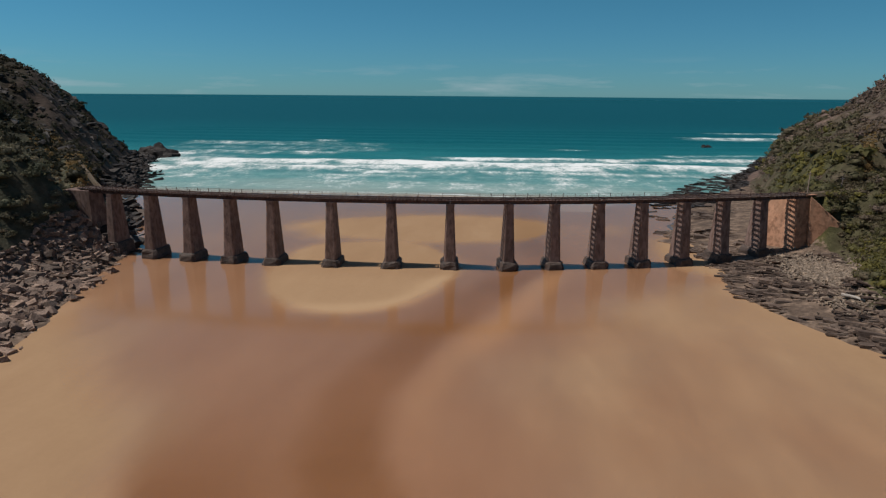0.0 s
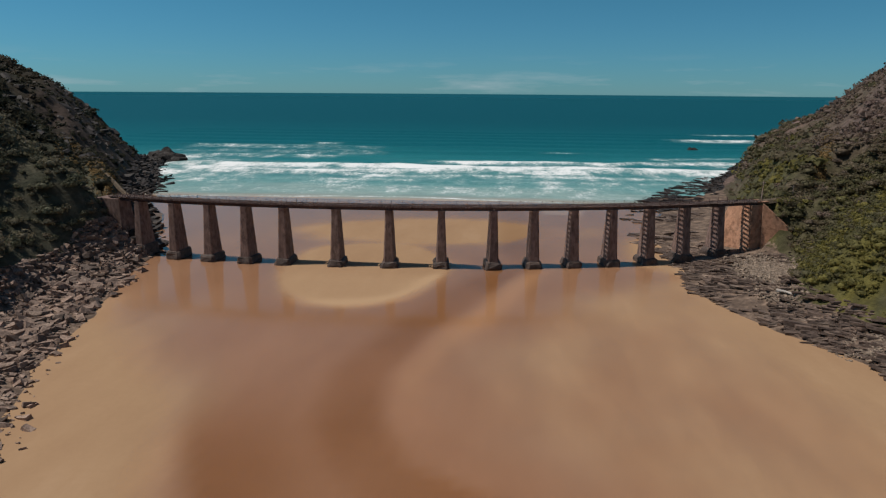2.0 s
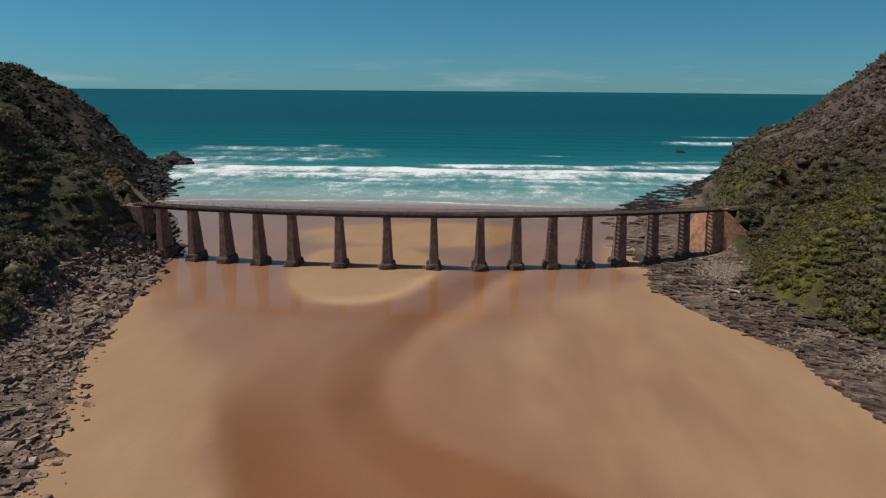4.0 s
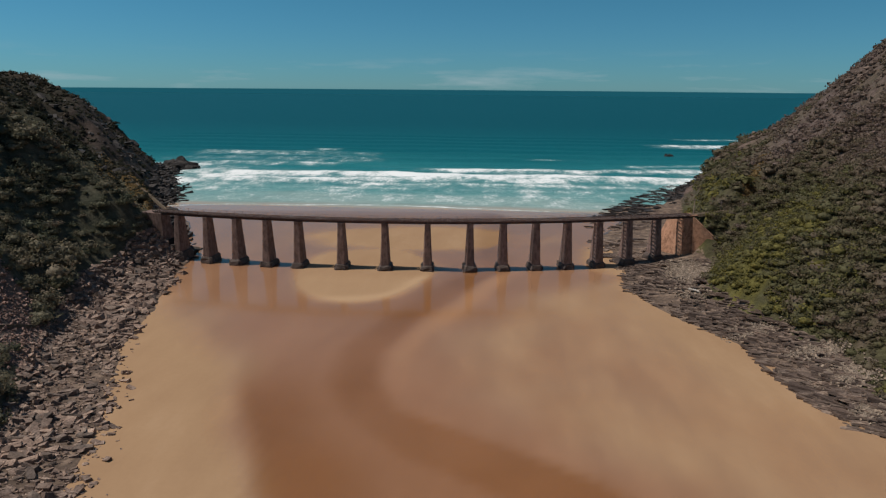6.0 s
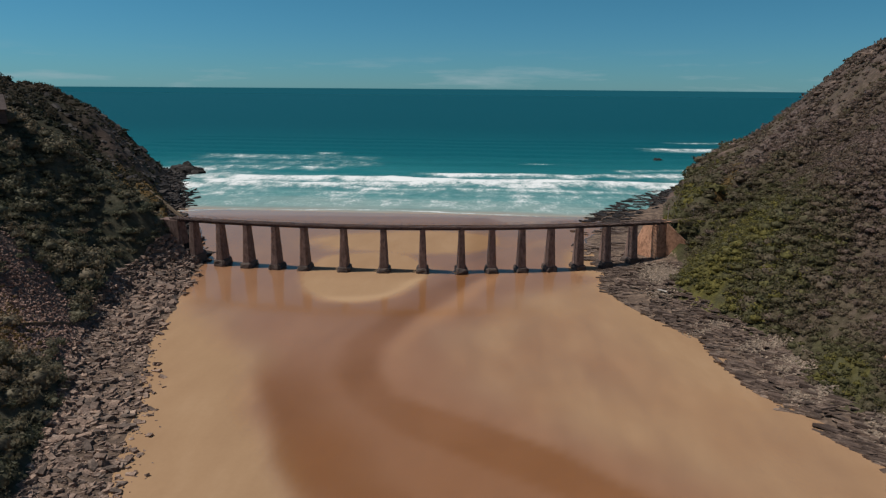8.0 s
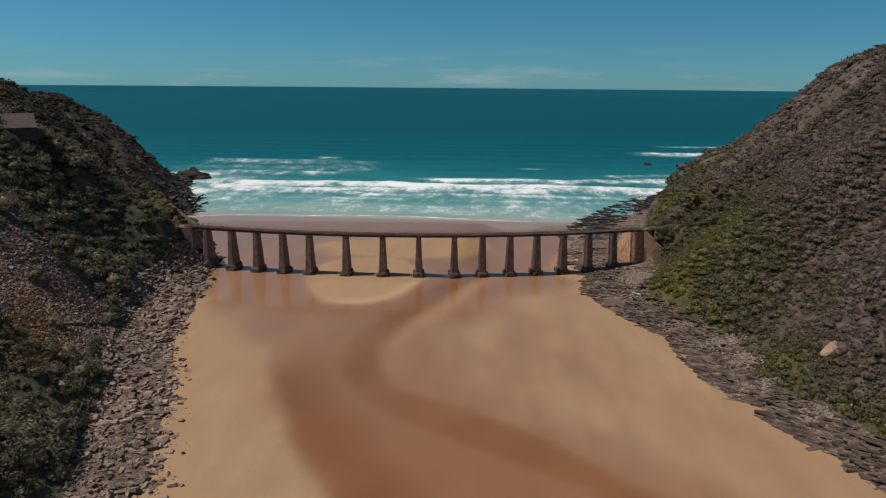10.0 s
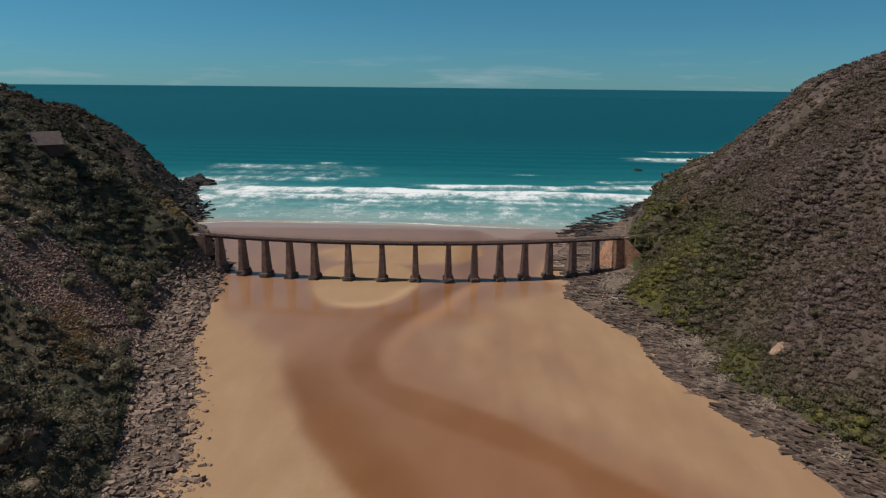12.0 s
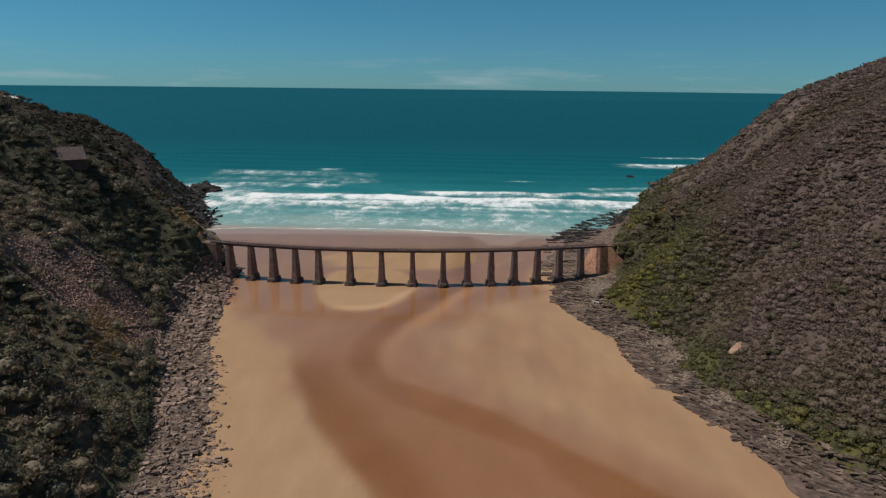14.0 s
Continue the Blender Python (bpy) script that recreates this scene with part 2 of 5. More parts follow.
# the foot of the slope on either side (x by y), then round the headland
TOE_L = [(-58, -400), (-52, -60), (-59, 2), (-66, 20), (-75, 40), (-83, 56), (-93, 76), (-103, 98), (-110, 120), (-112, 136), (-109, 152), (-110, 167), (-121, 184), (-140, 212), (-166, 247), (-190, 298), (-212, 344), (-228, 380), (-240, 400), (-262, 414), (-310, 426), (-420, 440), (-700, 470)]
TOE_R = [(165, -400), (135, -60), (119, 0), (107, 16), (100, 30), (96, 44), (91, 54), (84, 66), (86, 77), (88, 88), (82, 99), (79, 108), (74, 119), (71, 127), (73, 137), (80, 150), (85, 161), (87, 168), (84, 176), (83, 186), (86, 198), (92, 215), (101, 245), (113, 290), (134, 340), (156, 380), (181, 425), (206, 470), (228, 512), (250, 540), (290, 560), (400, 585), (700, 620)]


# the edge of the sand on either side (y, x)
SAND_L = [(-60, -38), (0, -43), (16, -48), (32, -54), (45, -60), (56, -65), (75, -75.5), (95, -85), (110, -89), (133, -94), (152, -101), (165, -103), (190, -114), (220, -130), (251, -158), (300, -181), (344, -206), (390, -222), (420, -240)]
SAND_R = [(-60, 124), (0, 104), (11, 98), (28, 91), (42, 84), (60, 76), (78, 72), (88, 71), (97, 72), (106, 66), (114, 62), (123, 58), (138, 52), (150, 53), (165, 53), (205, 49), (237, 53), (277, 67), (300, 84), (337, 107), (375, 135), (422, 164), (500, 205), (560, 240)]


def shelf(x, y, d, toe, edge, top):
    """The strand between the foot of the slope and the sand, falling from top to below the sand."""
    w = np.abs(np.interp(y, [q[1] for q in toe], [q[0] for q in toe]) - np.interp(y, [q[0] for q in edge], [q[1] for q in edge]))
    w = np.clip(w, 6.0, np.where(np.asarray(y) > 280, 12.0, 38.0))
    return top + (top + 0.35) * np.maximum(d / w, -1.0) + np.minimum(d + w, 0) * 0.12 + 0.3 * grain(x, y, 9, 33, 3)


def into(x, y, toe, side):
    """How many metres a place lies inside the foot of the slope; outside: minus."""
    best = np.full(np.shape(x), 1e9)
    for (ax, ay), (bx, by) in zip(toe, toe[1:]):
        dx, dy = bx - ax, by - ay
        t = np.clip(((x - ax) * dx + (y - ay) * dy) / (dx * dx + dy * dy), 0, 1)
        best = np.minimum(best, np.hypot(x - ax - t * dx, y - ay - t * dy))
    ty = np.array([p[1] for p in toe], float)
    edge = np.interp(y, ty, [p[0] for p in toe])
    inside = ((x - edge) * side > 0) & (y < ty[-1])
    return np.where(inside, best, -best)


# the line on land: it leaves the bridge at either end on a terrace cut into the slope
TRACK_L = [(-109, 165, 17.2), (-115, 172, 17.4), (-126, 186, 17.7), (-145, 210, 17.9), (-168, 240, 18.3), (-190, 263, 18.8)]
TRACK_R = [(80, 177, 17.2), (89, 181.5, 17.4), (99, 186.5, 17.7), (108, 191.5, 18.1), (115, 198, 18.6), (120, 208, 19.2)]


def terrace(x, y, z, line, half, inner, reach=4.0):
    """Levels the land to the height of the line close to it."""
    near, level = np.full(np.shape(x), 1e9), np.zeros(np.shape(x))
    for (ax, ay, az), (bx, by, bz) in zip(line, line[1:]):
        dx, dy = bx - ax, by - ay
        t = np.clip(((x - ax) * dx + (y - ay) * dy) / (dx * dx + dy * dy), 0, 1)
        d = np.hypot(x - ax - t * dx, y - ay - t * dy)
        level = np.where(d < near, az + t * (bz - az), level)
        near = np.minimum(near, d)
    return z + (level - 0.35 - z) * (1 - smooth(near, half, half * reach)) * inner


def land_left(x, y):
    wx = x + 7 * grain(x, y, 60, 3, 3)
    wy = y + 7 * grain(x, y, 60, 4, 3)
    d = into(wx, wy, TOE_L, -1)
    near = 2.2 + 0.92 * (np.minimum(d, 78) + 0.8 * np.clip(d - 78, 0, 56) + 0.25 * np.clip(d - 134, 0, 400))
    far = 2.2 + 1.08 * np.minimum(d, 40) + 0.5 * np.clip(d - 40, 0, 62) + 0.45 * np.clip(d - 102, 0, 300)
    z = near + (far - near) * smooth(y, 150, 235)
    z = np.where(d < 0, shelf(x, y, d, TOE_L, SAND_L, 2.2), z)
    z += 13.0 * np.exp(-(((x + 147) / 23) ** 2 + ((y - 150) / 15) ** 2)) + 12.0 * np.exp(-(((x + 118) / 9.5) ** 2 + ((y - 153) / 12) ** 2))
    up = smooth(d, 0, 25)
    z += up * (3.6 * grain(x, y, 34, 5, 5, 0.55) + 16.0 * (0.28 - np.abs(grain(x * 0.28 + 0.1 * y, y + 0.2 * x, 30, 6, 2))))
    # spurs and gullies running down to the shore
    fold = np.abs(np.sin(math.pi * (y + 0.3 * x + 7 * grain(x, y, 45, 8, 3)) / 31.0))
    z += 9.5 * (fold ** 0.8 - 0.62) * smooth(d, 3, 28) * (1 - smooth(y, 165, 200)) * (1 - 0.8 * np.exp(-(((x + 112) / 24) ** 2 + ((y - 64) / 20) ** 2)))
    # behind the spur the land drops to a bench that carries the line, below the headland
    inner = into(x, y, [q[:2] for q in TRACK_L] + [(-213, 282), (-228, 306), (-243, 335), (-262, 370)], -1)
    bench = 18.5 + 1.1 * np.maximum(inner - 6, 0) + 1.2 * grain(x, y, 18, 7, 3)
    hollow = smooth(y - 160 - 0.12 * (x + 109), 0, 20) * (1 - smooth(y, 225, 325)) * smooth(inner, -4, 2)
    z += (np.minimum(z, bench) - z) * hollow
    return terrace(x, y, z, TRACK_L, 2.6, smooth(d, -3, 4), 2.4)


def land_right(x, y):
    wx = x + 6 * grain(x, y, 60, 13, 3)
    wy = y + 6 * grain(x, y, 60, 14, 3)
    d = into(wx, wy, TOE_R, 1)
    near = 3.6 + 0.92 * (np.minimum(d, 95) + 0.5 * np.clip(d - 95, 0, 80) + 0.2 * np.clip(d - 175, 0, 400))
    far = 3.6 + 1.75 * np.minimum(d, 11) + 0.45 * np.clip(d - 11, 0, 27) + 1.05 * np.clip(d - 38, 0, 36) + 1.1 * np.clip(d - 74, 0, 12) + 0.46 * np.clip(d - 86, 0, 100) + 0.2 * np.clip(d - 186, 0, 300)
    z = near + (far - near) * smooth(y, 168, 215)
    z = np.where(d < 0, shelf(x, y, d, TOE_R, SAND_R, 3.6), z)
    up = smooth(d, 0, 25)
    z += up * (2.8 * grain(x, y, 30, 15, 5, 0.55) + 5.5 * (0.28 - np.abs(grain(x * 0.4 - 0.15 * y, y, 34, 16, 2))))
    return terrace(x, y, z, TRACK_R, 2.6, smooth(d, -3, 4))


# the river's channel: y, x of its middle, half its width
CHANNEL = [(-160, 95, 50), (-60, 75, 45), (0, 32, 31), (20, 14, 27), (42, -7, 20), (62, -19, 16), (82, -26, 11), (105, -20, 8), (130, -9, 7), (150, 0, 6), (170, 6, 6), (200, 22, 8), (235, 32, 14), (270, 30, 20)]


def channel(x, y):
    cy = [c[0] for c in CHANNEL]
    mid = np.interp(y, cy, [c[1] for c in CHANNEL]) + 2 * grain(x, y, 25, 31, 2)
    half = np.interp(y, cy, [c[2] for c in CHANNEL])
    return np.abs(x - mid) / half


def bar(x, y, cx, cy, rx, ry, turn=0.0):
    c, s = math.cos(radians(turn)), math.sin(radians(turn))
    u, v = (x - cx) * c + (y - cy) * s, -(x - cx) * s + (y - cy) * c
    return np.hypot(u / rx, v / ry) + 0.12 * grain(x, y, 20, 41, 3)


def bars(x, y):
    """Dry banks of sand: 1 on a bank, 0 off it."""
    a = (1 - smooth(bar(x, y, -36, 150, 27, 35.5, 0) + 0.3 * np.maximum(-(x + 36) / 27, 0) * smooth(-y, -150, -122), 0.76, 1.03)) * smooth(channel(x, y), 0.8, 1.8) * (1 - 0.45 * smooth(-x, 46, 64))
    b = 1 - smooth(bar(x, y, -18, 203, 58, 26, 4), 0.45, 1.15)
    c = 0.85 * (1 - smooth(bar(x, y, 62, 175, 24, 30, 0), 0.6, 1.1))
    soft_w = 14 * smooth(y, 60, 95)
    left = smooth(np.interp(y, [-100, 0, 25, 50, 75, 100, 125], [60, -4, -22, -38, -46, -66, -90]) + 3 * grain(x, y, 30, 42, 3) - x, -5 - soft_w, 8 + soft_w)
    left = 0.85 * left * (1 - smooth(y, 125, 160))
    right = smooth(x - np.interp(y, [-100, 0, 25, 50, 75, 100, 125, 150, 165], [140, 74, 44, 12, -8, -9, 6, 36, 40]) + 4 * grain(x, y, 40, 43, 3), -6, 26)
    right = right * (1 - smooth(y, 165, 185)) * (1 - 0.45 * smooth(y, 45, 80) * (1 - smooth(x, 40, 75))) * (1 - 0.4 * (1 - smooth(y, 40, 110)))
    return np.clip(np.maximum.reduce([a, b, c, left, right]), 0, 1)


def sand_height(x, y):
    dry = bars(x, y)
    z = -0.10 + 0.16 * dry + 0.02 * grain(x, y, 12, 44, 3)
    z -= 0.25 * (1 - smooth(channel(x, y), 0.3, 1.2))
    z -= 2.6 * smooth(y + 0.0004 * (x - 20) ** 2, 244, 335)
    return z


# ---- builders ----
def raw_mesh(name, verts, faces, smooth_shade=False):
    """A mesh from arrays: verts n x 3, faces m x k (all alike)."""
    me = bpy.data.meshes.new(name)
    verts, faces = np.asarray(verts, np.float32), np.asarray(faces, np.int32)
    m, k = faces.shape
    me.vertices.add(len(verts))
    me.vertices.foreach_set("co", verts.ravel())
    me.loops.add(m * k)
    me.loops.foreach_set("vertex_index", faces.ravel())
    me.polygons.add(m)
    me.polygons.foreach_set("loop_start", np.arange(0, m * k, k, dtype=np.int32))
    me.polygons.foreach_set("loop_total", np.full(m, k, np.int32))
    me.polygons.foreach_set("use_smooth", np.full(m, smooth_shade, bool))
    me.update(calc_edges=True)
    return me


def give(me, name, values):
    a = me.attributes.new(name, "FLOAT", "POINT")
    a.data.foreach_set("value", np.asarray(values, np.float32).ravel())


def sheet(name, xs, ys, fz, material, keep=None):
    """A sheet over the rows xs and ys with heights fz(x, y); keep(x, y, z) drops quads."""
    gx, gy = np.meshgrid(xs, ys)
    gz = fz(gx, gy)
    nx, ny = len(xs), len(ys)
    idx = np.arange(nx * ny).reshape(ny, nx)
    quads = np.stack([idx[:-1, :-1], idx[:-1, 1:], idx[1:, 1:], idx[1:, :-1]], -1).reshape(-1, 4)
    verts = np.stack([gx.ravel(), gy.ravel(), gz.ravel()], -1)
    if keep is not None:
        ok = keep(gx.ravel(), gy.ravel(), gz.ravel())
        quads = quads[ok[quads].any(1)]
        used = np.unique(quads)
        back = np.zeros(len(verts), np.int32)
        back[used] = np.arange(len(used))
        verts, quads = verts[used], back[quads]
    me = raw_mesh(name, verts, quads, True)
    me.materials.append(material)
    return new(name, me), verts


def part(name, bm, material, parent=None, label=""):
    me = bpy.data.meshes.new(name)
    bm.normal_update()
    bm.to_mesh(me)
    bm.free()
    me.materials.append(material)
    ob = new(name, me)
    ob.parent = parent
    return tagged(ob, label) if label else ob


def thing(name, label, category, group="", kind="", place=(0, 0, 0)):
    ob = new(name)
    ob.empty_display_size = 0.5
    ob.location = place
    return tagged(ob, label, category, group, kind)


def hexa(bm, low, high):
    """A block between four corners below and four above, both anticlockwise from above."""
    v = [bm.verts.new(p) for p in (*low, *high)]
    for f in ((3, 2, 1, 0), (4, 5, 6, 7), (0, 1, 5, 4), (1, 2, 6, 5), (2, 3, 7, 6), (3, 0, 4, 7)):
        bm.faces.new([v[i] for i in f])
    return v


def block(bm, x0, y0, z0, x1, y1, z1, m=None):
    v = hexa(bm, ((x0, y0, z0), (x1, y0, z0), (x1, y1, z0), (x0, y1, z0)), ((x0, y0, z1), (x1, y0, z1), (x1, y1, z1), (x0, y1, z1)))
    if m is not None:
        for q in v:
            q.co = m @ q.co
    return v


def strut(bm, a, b, w, h):
    """A bar with a rectangular section from a to b."""
    a, b = Vector(a), Vector(b)
    along = (b - a).normalized()
    side = along.cross(Vector((0, 0, 1)))
    side = Vector((1, 0, 0)) if side.length < 1e-3 else side.normalized()
    up = side.cross(along)
    low = [a - side * w / 2 - up * h / 2, a + side * w / 2 - up * h / 2, a + side * w / 2 + up * h / 2, a - side * w / 2 + up * h / 2]
    hexa(bm, low, [p + (b - a) for p in low])


def bevelled(bm, width, segments=1):
    bmesh.ops.bevel(bm, geom=bm.edges[:], offset=width, segments=segments, affect="EDGES", clamp_overlap=True)
    return bm


# ---- the ground and the water ----
SAND, n, l, p = shader("beach_sand")
pos = n.new("ShaderNodeNewGeometry").outputs["Position"]
dry, silt = attribute(n, "dry"), attribute(n, "silt")
broad = noise_node(n, l, 0.03, 5, 0.55)
fine = noise_node(n, l, 0.9, 6, 0.7)
drift = noise_node(n, l, 0.10, 5, 0.6, stretch=(1, 0.35, 1))
dry_col = ramp(n, l, drift, [(0.3, (0.338, 0.201, 0.107)), (0.55, (0.372, 0.227, 0.123)), (0.8, (0.418, 0.266, 0.153))])
wet_col = ramp(n, l, drift, [(0.3, (0.31, 0.192, 0.122)), (0.7, (0.36, 0.23, 0.15))])
silt_col = ramp(n, l, broad, [(0.3, (0.225, 0.116, 0.047)), (0.7, (0.285, 0.15, 0.064))])
edge_noise = maths(n, l, "ADD", dry, maths(n, l, "MULTIPLY", maths(n, l, "SUBTRACT", drift, 0.5), 0.5))
col = mix(n, l, span(n, l, edge_noise, 0.1, 0.85), wet_col, dry_col)
col = mix(n, l, span(n, l, attribute(n, "pale"), 0.0, 1.0, 0.0, 0.8), col, (0.5, 0.325, 0.185))
col = mix(n, l, silt, col, silt_col)
col = mix(n, l, span(n, l, fine, 0.2, 0.8, 0.0, 0.18), col, mix(n, l, 1.0, col, (0.7, 0.68, 0.66), "MULTIPLY"))
l.new(col, p.inputs["Base Color"])
l.new(span(n, l, edge_noise, 0.25, 0.75, 0.4, 0.9), p.inputs["Roughness"])
p.inputs["Specular IOR Level"].default_value = 0.3
bump(n, l, p, fine, 0.15, 0.03)

xs = np.concatenate([[-4900, -2500, -1200, -700, -420], np.arange(-300, 300, 2.0), [300, 420, 700, 1200, 2500, 4900]])
ys = np.concatenate([[-2500, -1200, -600, -350], np.arange(-200, 345, 2.0), [400, 600, 1200, 2500, 4890]])


def ground_z(x, y):
    z = sand_height(x, y)
    far = (np.abs(x) > 300) | (y < -205) | (y > 345)
    return np.where(far, np.where(y > 240, -2.7, -0.3), z)


ground, gv = sheet("ground", xs, ys, ground_z, SAND)
gx, gy = gv[:, 0], gv[:, 1]
give(ground.data, "dry", bars(gx, gy))
# brown silt: a broad wet bed with a darker stream winding through it
wob = 1.6 * grain(gx, gy, 16, 45, 3)
bed_w = np.interp(gy, [-160, -60, 1, 14, 30, 46, 62, 76, 94, 114, 140], [70, 30, -7, -16, -27, -35, -43, -48, -53, -58, -50]) + wob
bed_e = np.interp(gy, [-160, -60, 7, 13, 21, 31, 39, 46, 52, 59, 72, 85, 98, 115, 130, 144, 161], [160, 118, 61, 55, 45, 34, 26, 14, 4, -9, -16, -17, -14, -8, -1, 5, 14]) + wob
run_w = np.interp(gy, [-60, 0, 20, 33, 45, 57, 68, 78, 88, 97, 111, 136, 161], [90, 46, 34, 12, -8, -21, -26, -26, -26, -24, -18, -9, 4]) + wob
bed = smooth(gx - bed_w, -1.5, 3.5) * (1 - smooth(gx - bed_e, -2, 6))
run = smooth(gx - run_w, -6, 4) * (1 - smooth(gx - bed_e, -2.0, 3.0))
edge_w = bed * (1 - smooth(gx - bed_w, 9, 34)) * smooth(-gy, -92, -55)
silt_amount = np.maximum.reduce([bed * (0.10 + 0.34 * smooth(-gy, -95, -45)), run * (0.92 - 0.2 * smooth(gy, 110, 165)), 0.95 * edge_w])
give(ground.data, "silt", np.clip(silt_amount * (0.92 + 0.3 * grain(gx, gy, 18, 46, 3)), 0, 1))
rim = bar(gx, gy, -36, 150, 27, 35.5, 0)
give(ground.data, "pale", 0.4 * np.exp(-((gx - bed_e - 5) / 4.5) ** 2) * smooth(gy, 58, 90) * (1 - smooth(gy, 150, 166)) + (1.0 * np.exp(-((rim - 0.84) / 0.10) ** 2) * smooth(gx + 0.5 * (150 - gy), -48, -15) + 0.35 * (1 - smooth(rim, 0.6, 0.95))) * smooth(150 - gy, -4, 10) + 0.3 * np.exp(-((channel(gx, gy) - 2.0) / 0.7) ** 2) * smooth(gx, -25, -5) * smooth(gy, 95, 115) * (1 - smooth(gy, 140, 160)))
tagged(ground, "tan beach sand with wet brown river channels", "sand", kind="structure")

# shallow river water over the sand
RIVER, n, l, p = shader("tannin_river_water")
n.remove(p)
clear, shine, both = n.new("ShaderNodeBsdfTransparent"), n.new("ShaderNodeBsdfGlossy"), n.new("ShaderNodeMixShader")
depth = attribute(n, "depth")
l.new(mix(n, l, depth, (1.0, 1.0, 1.0), (0.93, 0.86, 0.80)), clear.inputs["Color"])
shine.inputs["Color"].default_value = (1, 1, 1, 1)
shine.inputs["Roughness"].default_value = 0.12
fres = n.new("ShaderNodeFresnel")
fres.inputs["IOR"].default_value = 1.45
ripple = noise_node(n, l, 0.8, 3, 0.5)
b = n.new("ShaderNodeBump")
b.inputs["Strength"].default_value, b.inputs["Distance"].default_value = 0.08, 0.05
l.new(ripple, b.inputs["Height"])
l.new(b.outputs[0], shine.inputs["Normal"])
l.new(maths(n, l, "MULTIPLY", fres.outputs[0], depth), both.inputs[0])
l.new(clear.outputs[0], both.inputs[1])
l.new(shine.outputs[0], both.inputs[2])
l.new(both.outputs[0], n["Material Output"].inputs["Surface"])
river, rv = sheet("river_water", np.arange(-190, 151, 2.5), np.arange(-200, 278, 2.5), lambda x, y: 0.02 - 0.5 * smooth(y, 246, 280), RIVER)
give(river.data, "depth", (1 - smooth(rv[:, 1], 262, 276)) * smooth(rv[:, 2] + 0.02 - sand_height(rv[:, 0], rv[:, 1]) + 0.03 * grain(rv[:, 0], rv[:, 1], 16, 90, 4), 0.0, 0.16))
tagged(river, "shallow clear brown river water over sand", "water", kind="structure")

# the sea
SEA, n, l, p = shader("sea_water")
pos = n.new("ShaderNodeNewGeometry").outputs["Position"]
sep = n.new("ShaderNodeSeparateXYZ")
l.new(pos, sep.inputs[0])
shore = attribute(n, "shore")
swell = noise_node(n, l, 0.012, 5, 0.6, stretch=(0.35, 1.6, 1))
chop = noise_node(n, l, 0.22, 6, 0.65, stretch=(0.35, 1, 1))
offing = maths(n, l, "ADD", sep.outputs["Y"], maths(n, l, "MULTIPLY", maths(n, l, "SUBTRACT", swell, 0.5), 260))
water = ramp(n, l, span(n, l, offing, 250, 1500, 0, 1, False), [(0.0, (0.28, 0.37, 0.335)), (0.05, (0.12, 0.29, 0.28)), (0.12, (0.020, 0.175, 0.185)), (0.26, (0.004, 0.105, 0.122)), (0.6, (0.002, 0.072, 0.09))])
water = mix(n, l, span(n, l, chop, 0.35, 0.7, 0, 0.5), water, mix(n, l, 1.0, water, (0.55, 0.6, 0.65), "MULTIPLY"))
sand_wash = mix(n, l, span(n, l, shore, 0.0, 1.0), (0.40, 0.30, 0.235), water)
foam = attribute(n, "foam")
lace = noise_node(n, l, 0.075, 9, 0.74, stretch=(1.0, 0.6, 1))
lace2 = noise_node(n, l, 0.6, 5, 0.75, stretch=(1, 0.5, 1))
thick = maths(n, l, "ADD", foam, maths(n, l, "MULTIPLY", maths(n, l, "SUBTRACT", lace, 0.5), 1.7))
thick = maths(n, l, "ADD", thick, maths(n, l, "MULTIPLY", maths(n, l, "SUBTRACT", lace2, 0.5), 0.8))
aerated = maths(n, l, "MULTIPLY", span(n, l, thick, 0.0, 0.7), span(n, l, foam, 0.02, 0.3))
cover = maths(n, l, "MULTIPLY", span(n, l, thick, 0.32, 0.82), span(n, l, foam, 0.02, 0.25))
milky = mix(n, l, maths(n, l, "MULTIPLY", aerated, 0.55), sand_wash, (0.34, 0.48, 0.46))
white = mix(n, l, cover, milky, (0.82, 0.83, 0.81))
l.new(white, p.inputs["Base Color"])
l.new(span(n, l, cover, 0, 1, 0.4, 0.9), p.inputs["Roughness"])
p.inputs["Specular IOR Level"].default_value = 0.025
p.inputs["Specular Tint"].default_value = (0.15, 0.85, 1.0, 1)
bump(n, l, p, maths(n, l, "ADD", chop, cover), 0.5, 0.7)

SEA_Z = -0.30
xs = np.concatenate([[-4900, -3000, -1800, -1100, -700, -500], np.arange(-400, 400, 2.5), [400, 500, 700, 1100, 1800, 3000, 4900]])
ys = np.concatenate([np.arange(238, 470, 1.6), np.arange(470, 760, 3.0), 760 * 1.045 ** np.arange(0, 42), [4900]])


def crest(x, y, at, lean, x0, x1, width, seed):
    """A breaker: 1 on its line, fading behind it, broken along its length."""
    line = at + lean * x + 13 * grain(x, 0 * x + seed, 95, seed, 3) + 6 * grain(x, y, 26, seed + 1, 4, 0.6)
    u = (y - line) / width
    shape = np.where(u > 0, np.exp(-(u * 2.4) ** 2), np.exp(-(u * 0.9) ** 2))
    ends = smooth(x, x0, x0 + 45) * (1 - smooth(x, x1 - 45, x1))
    return shape * ends


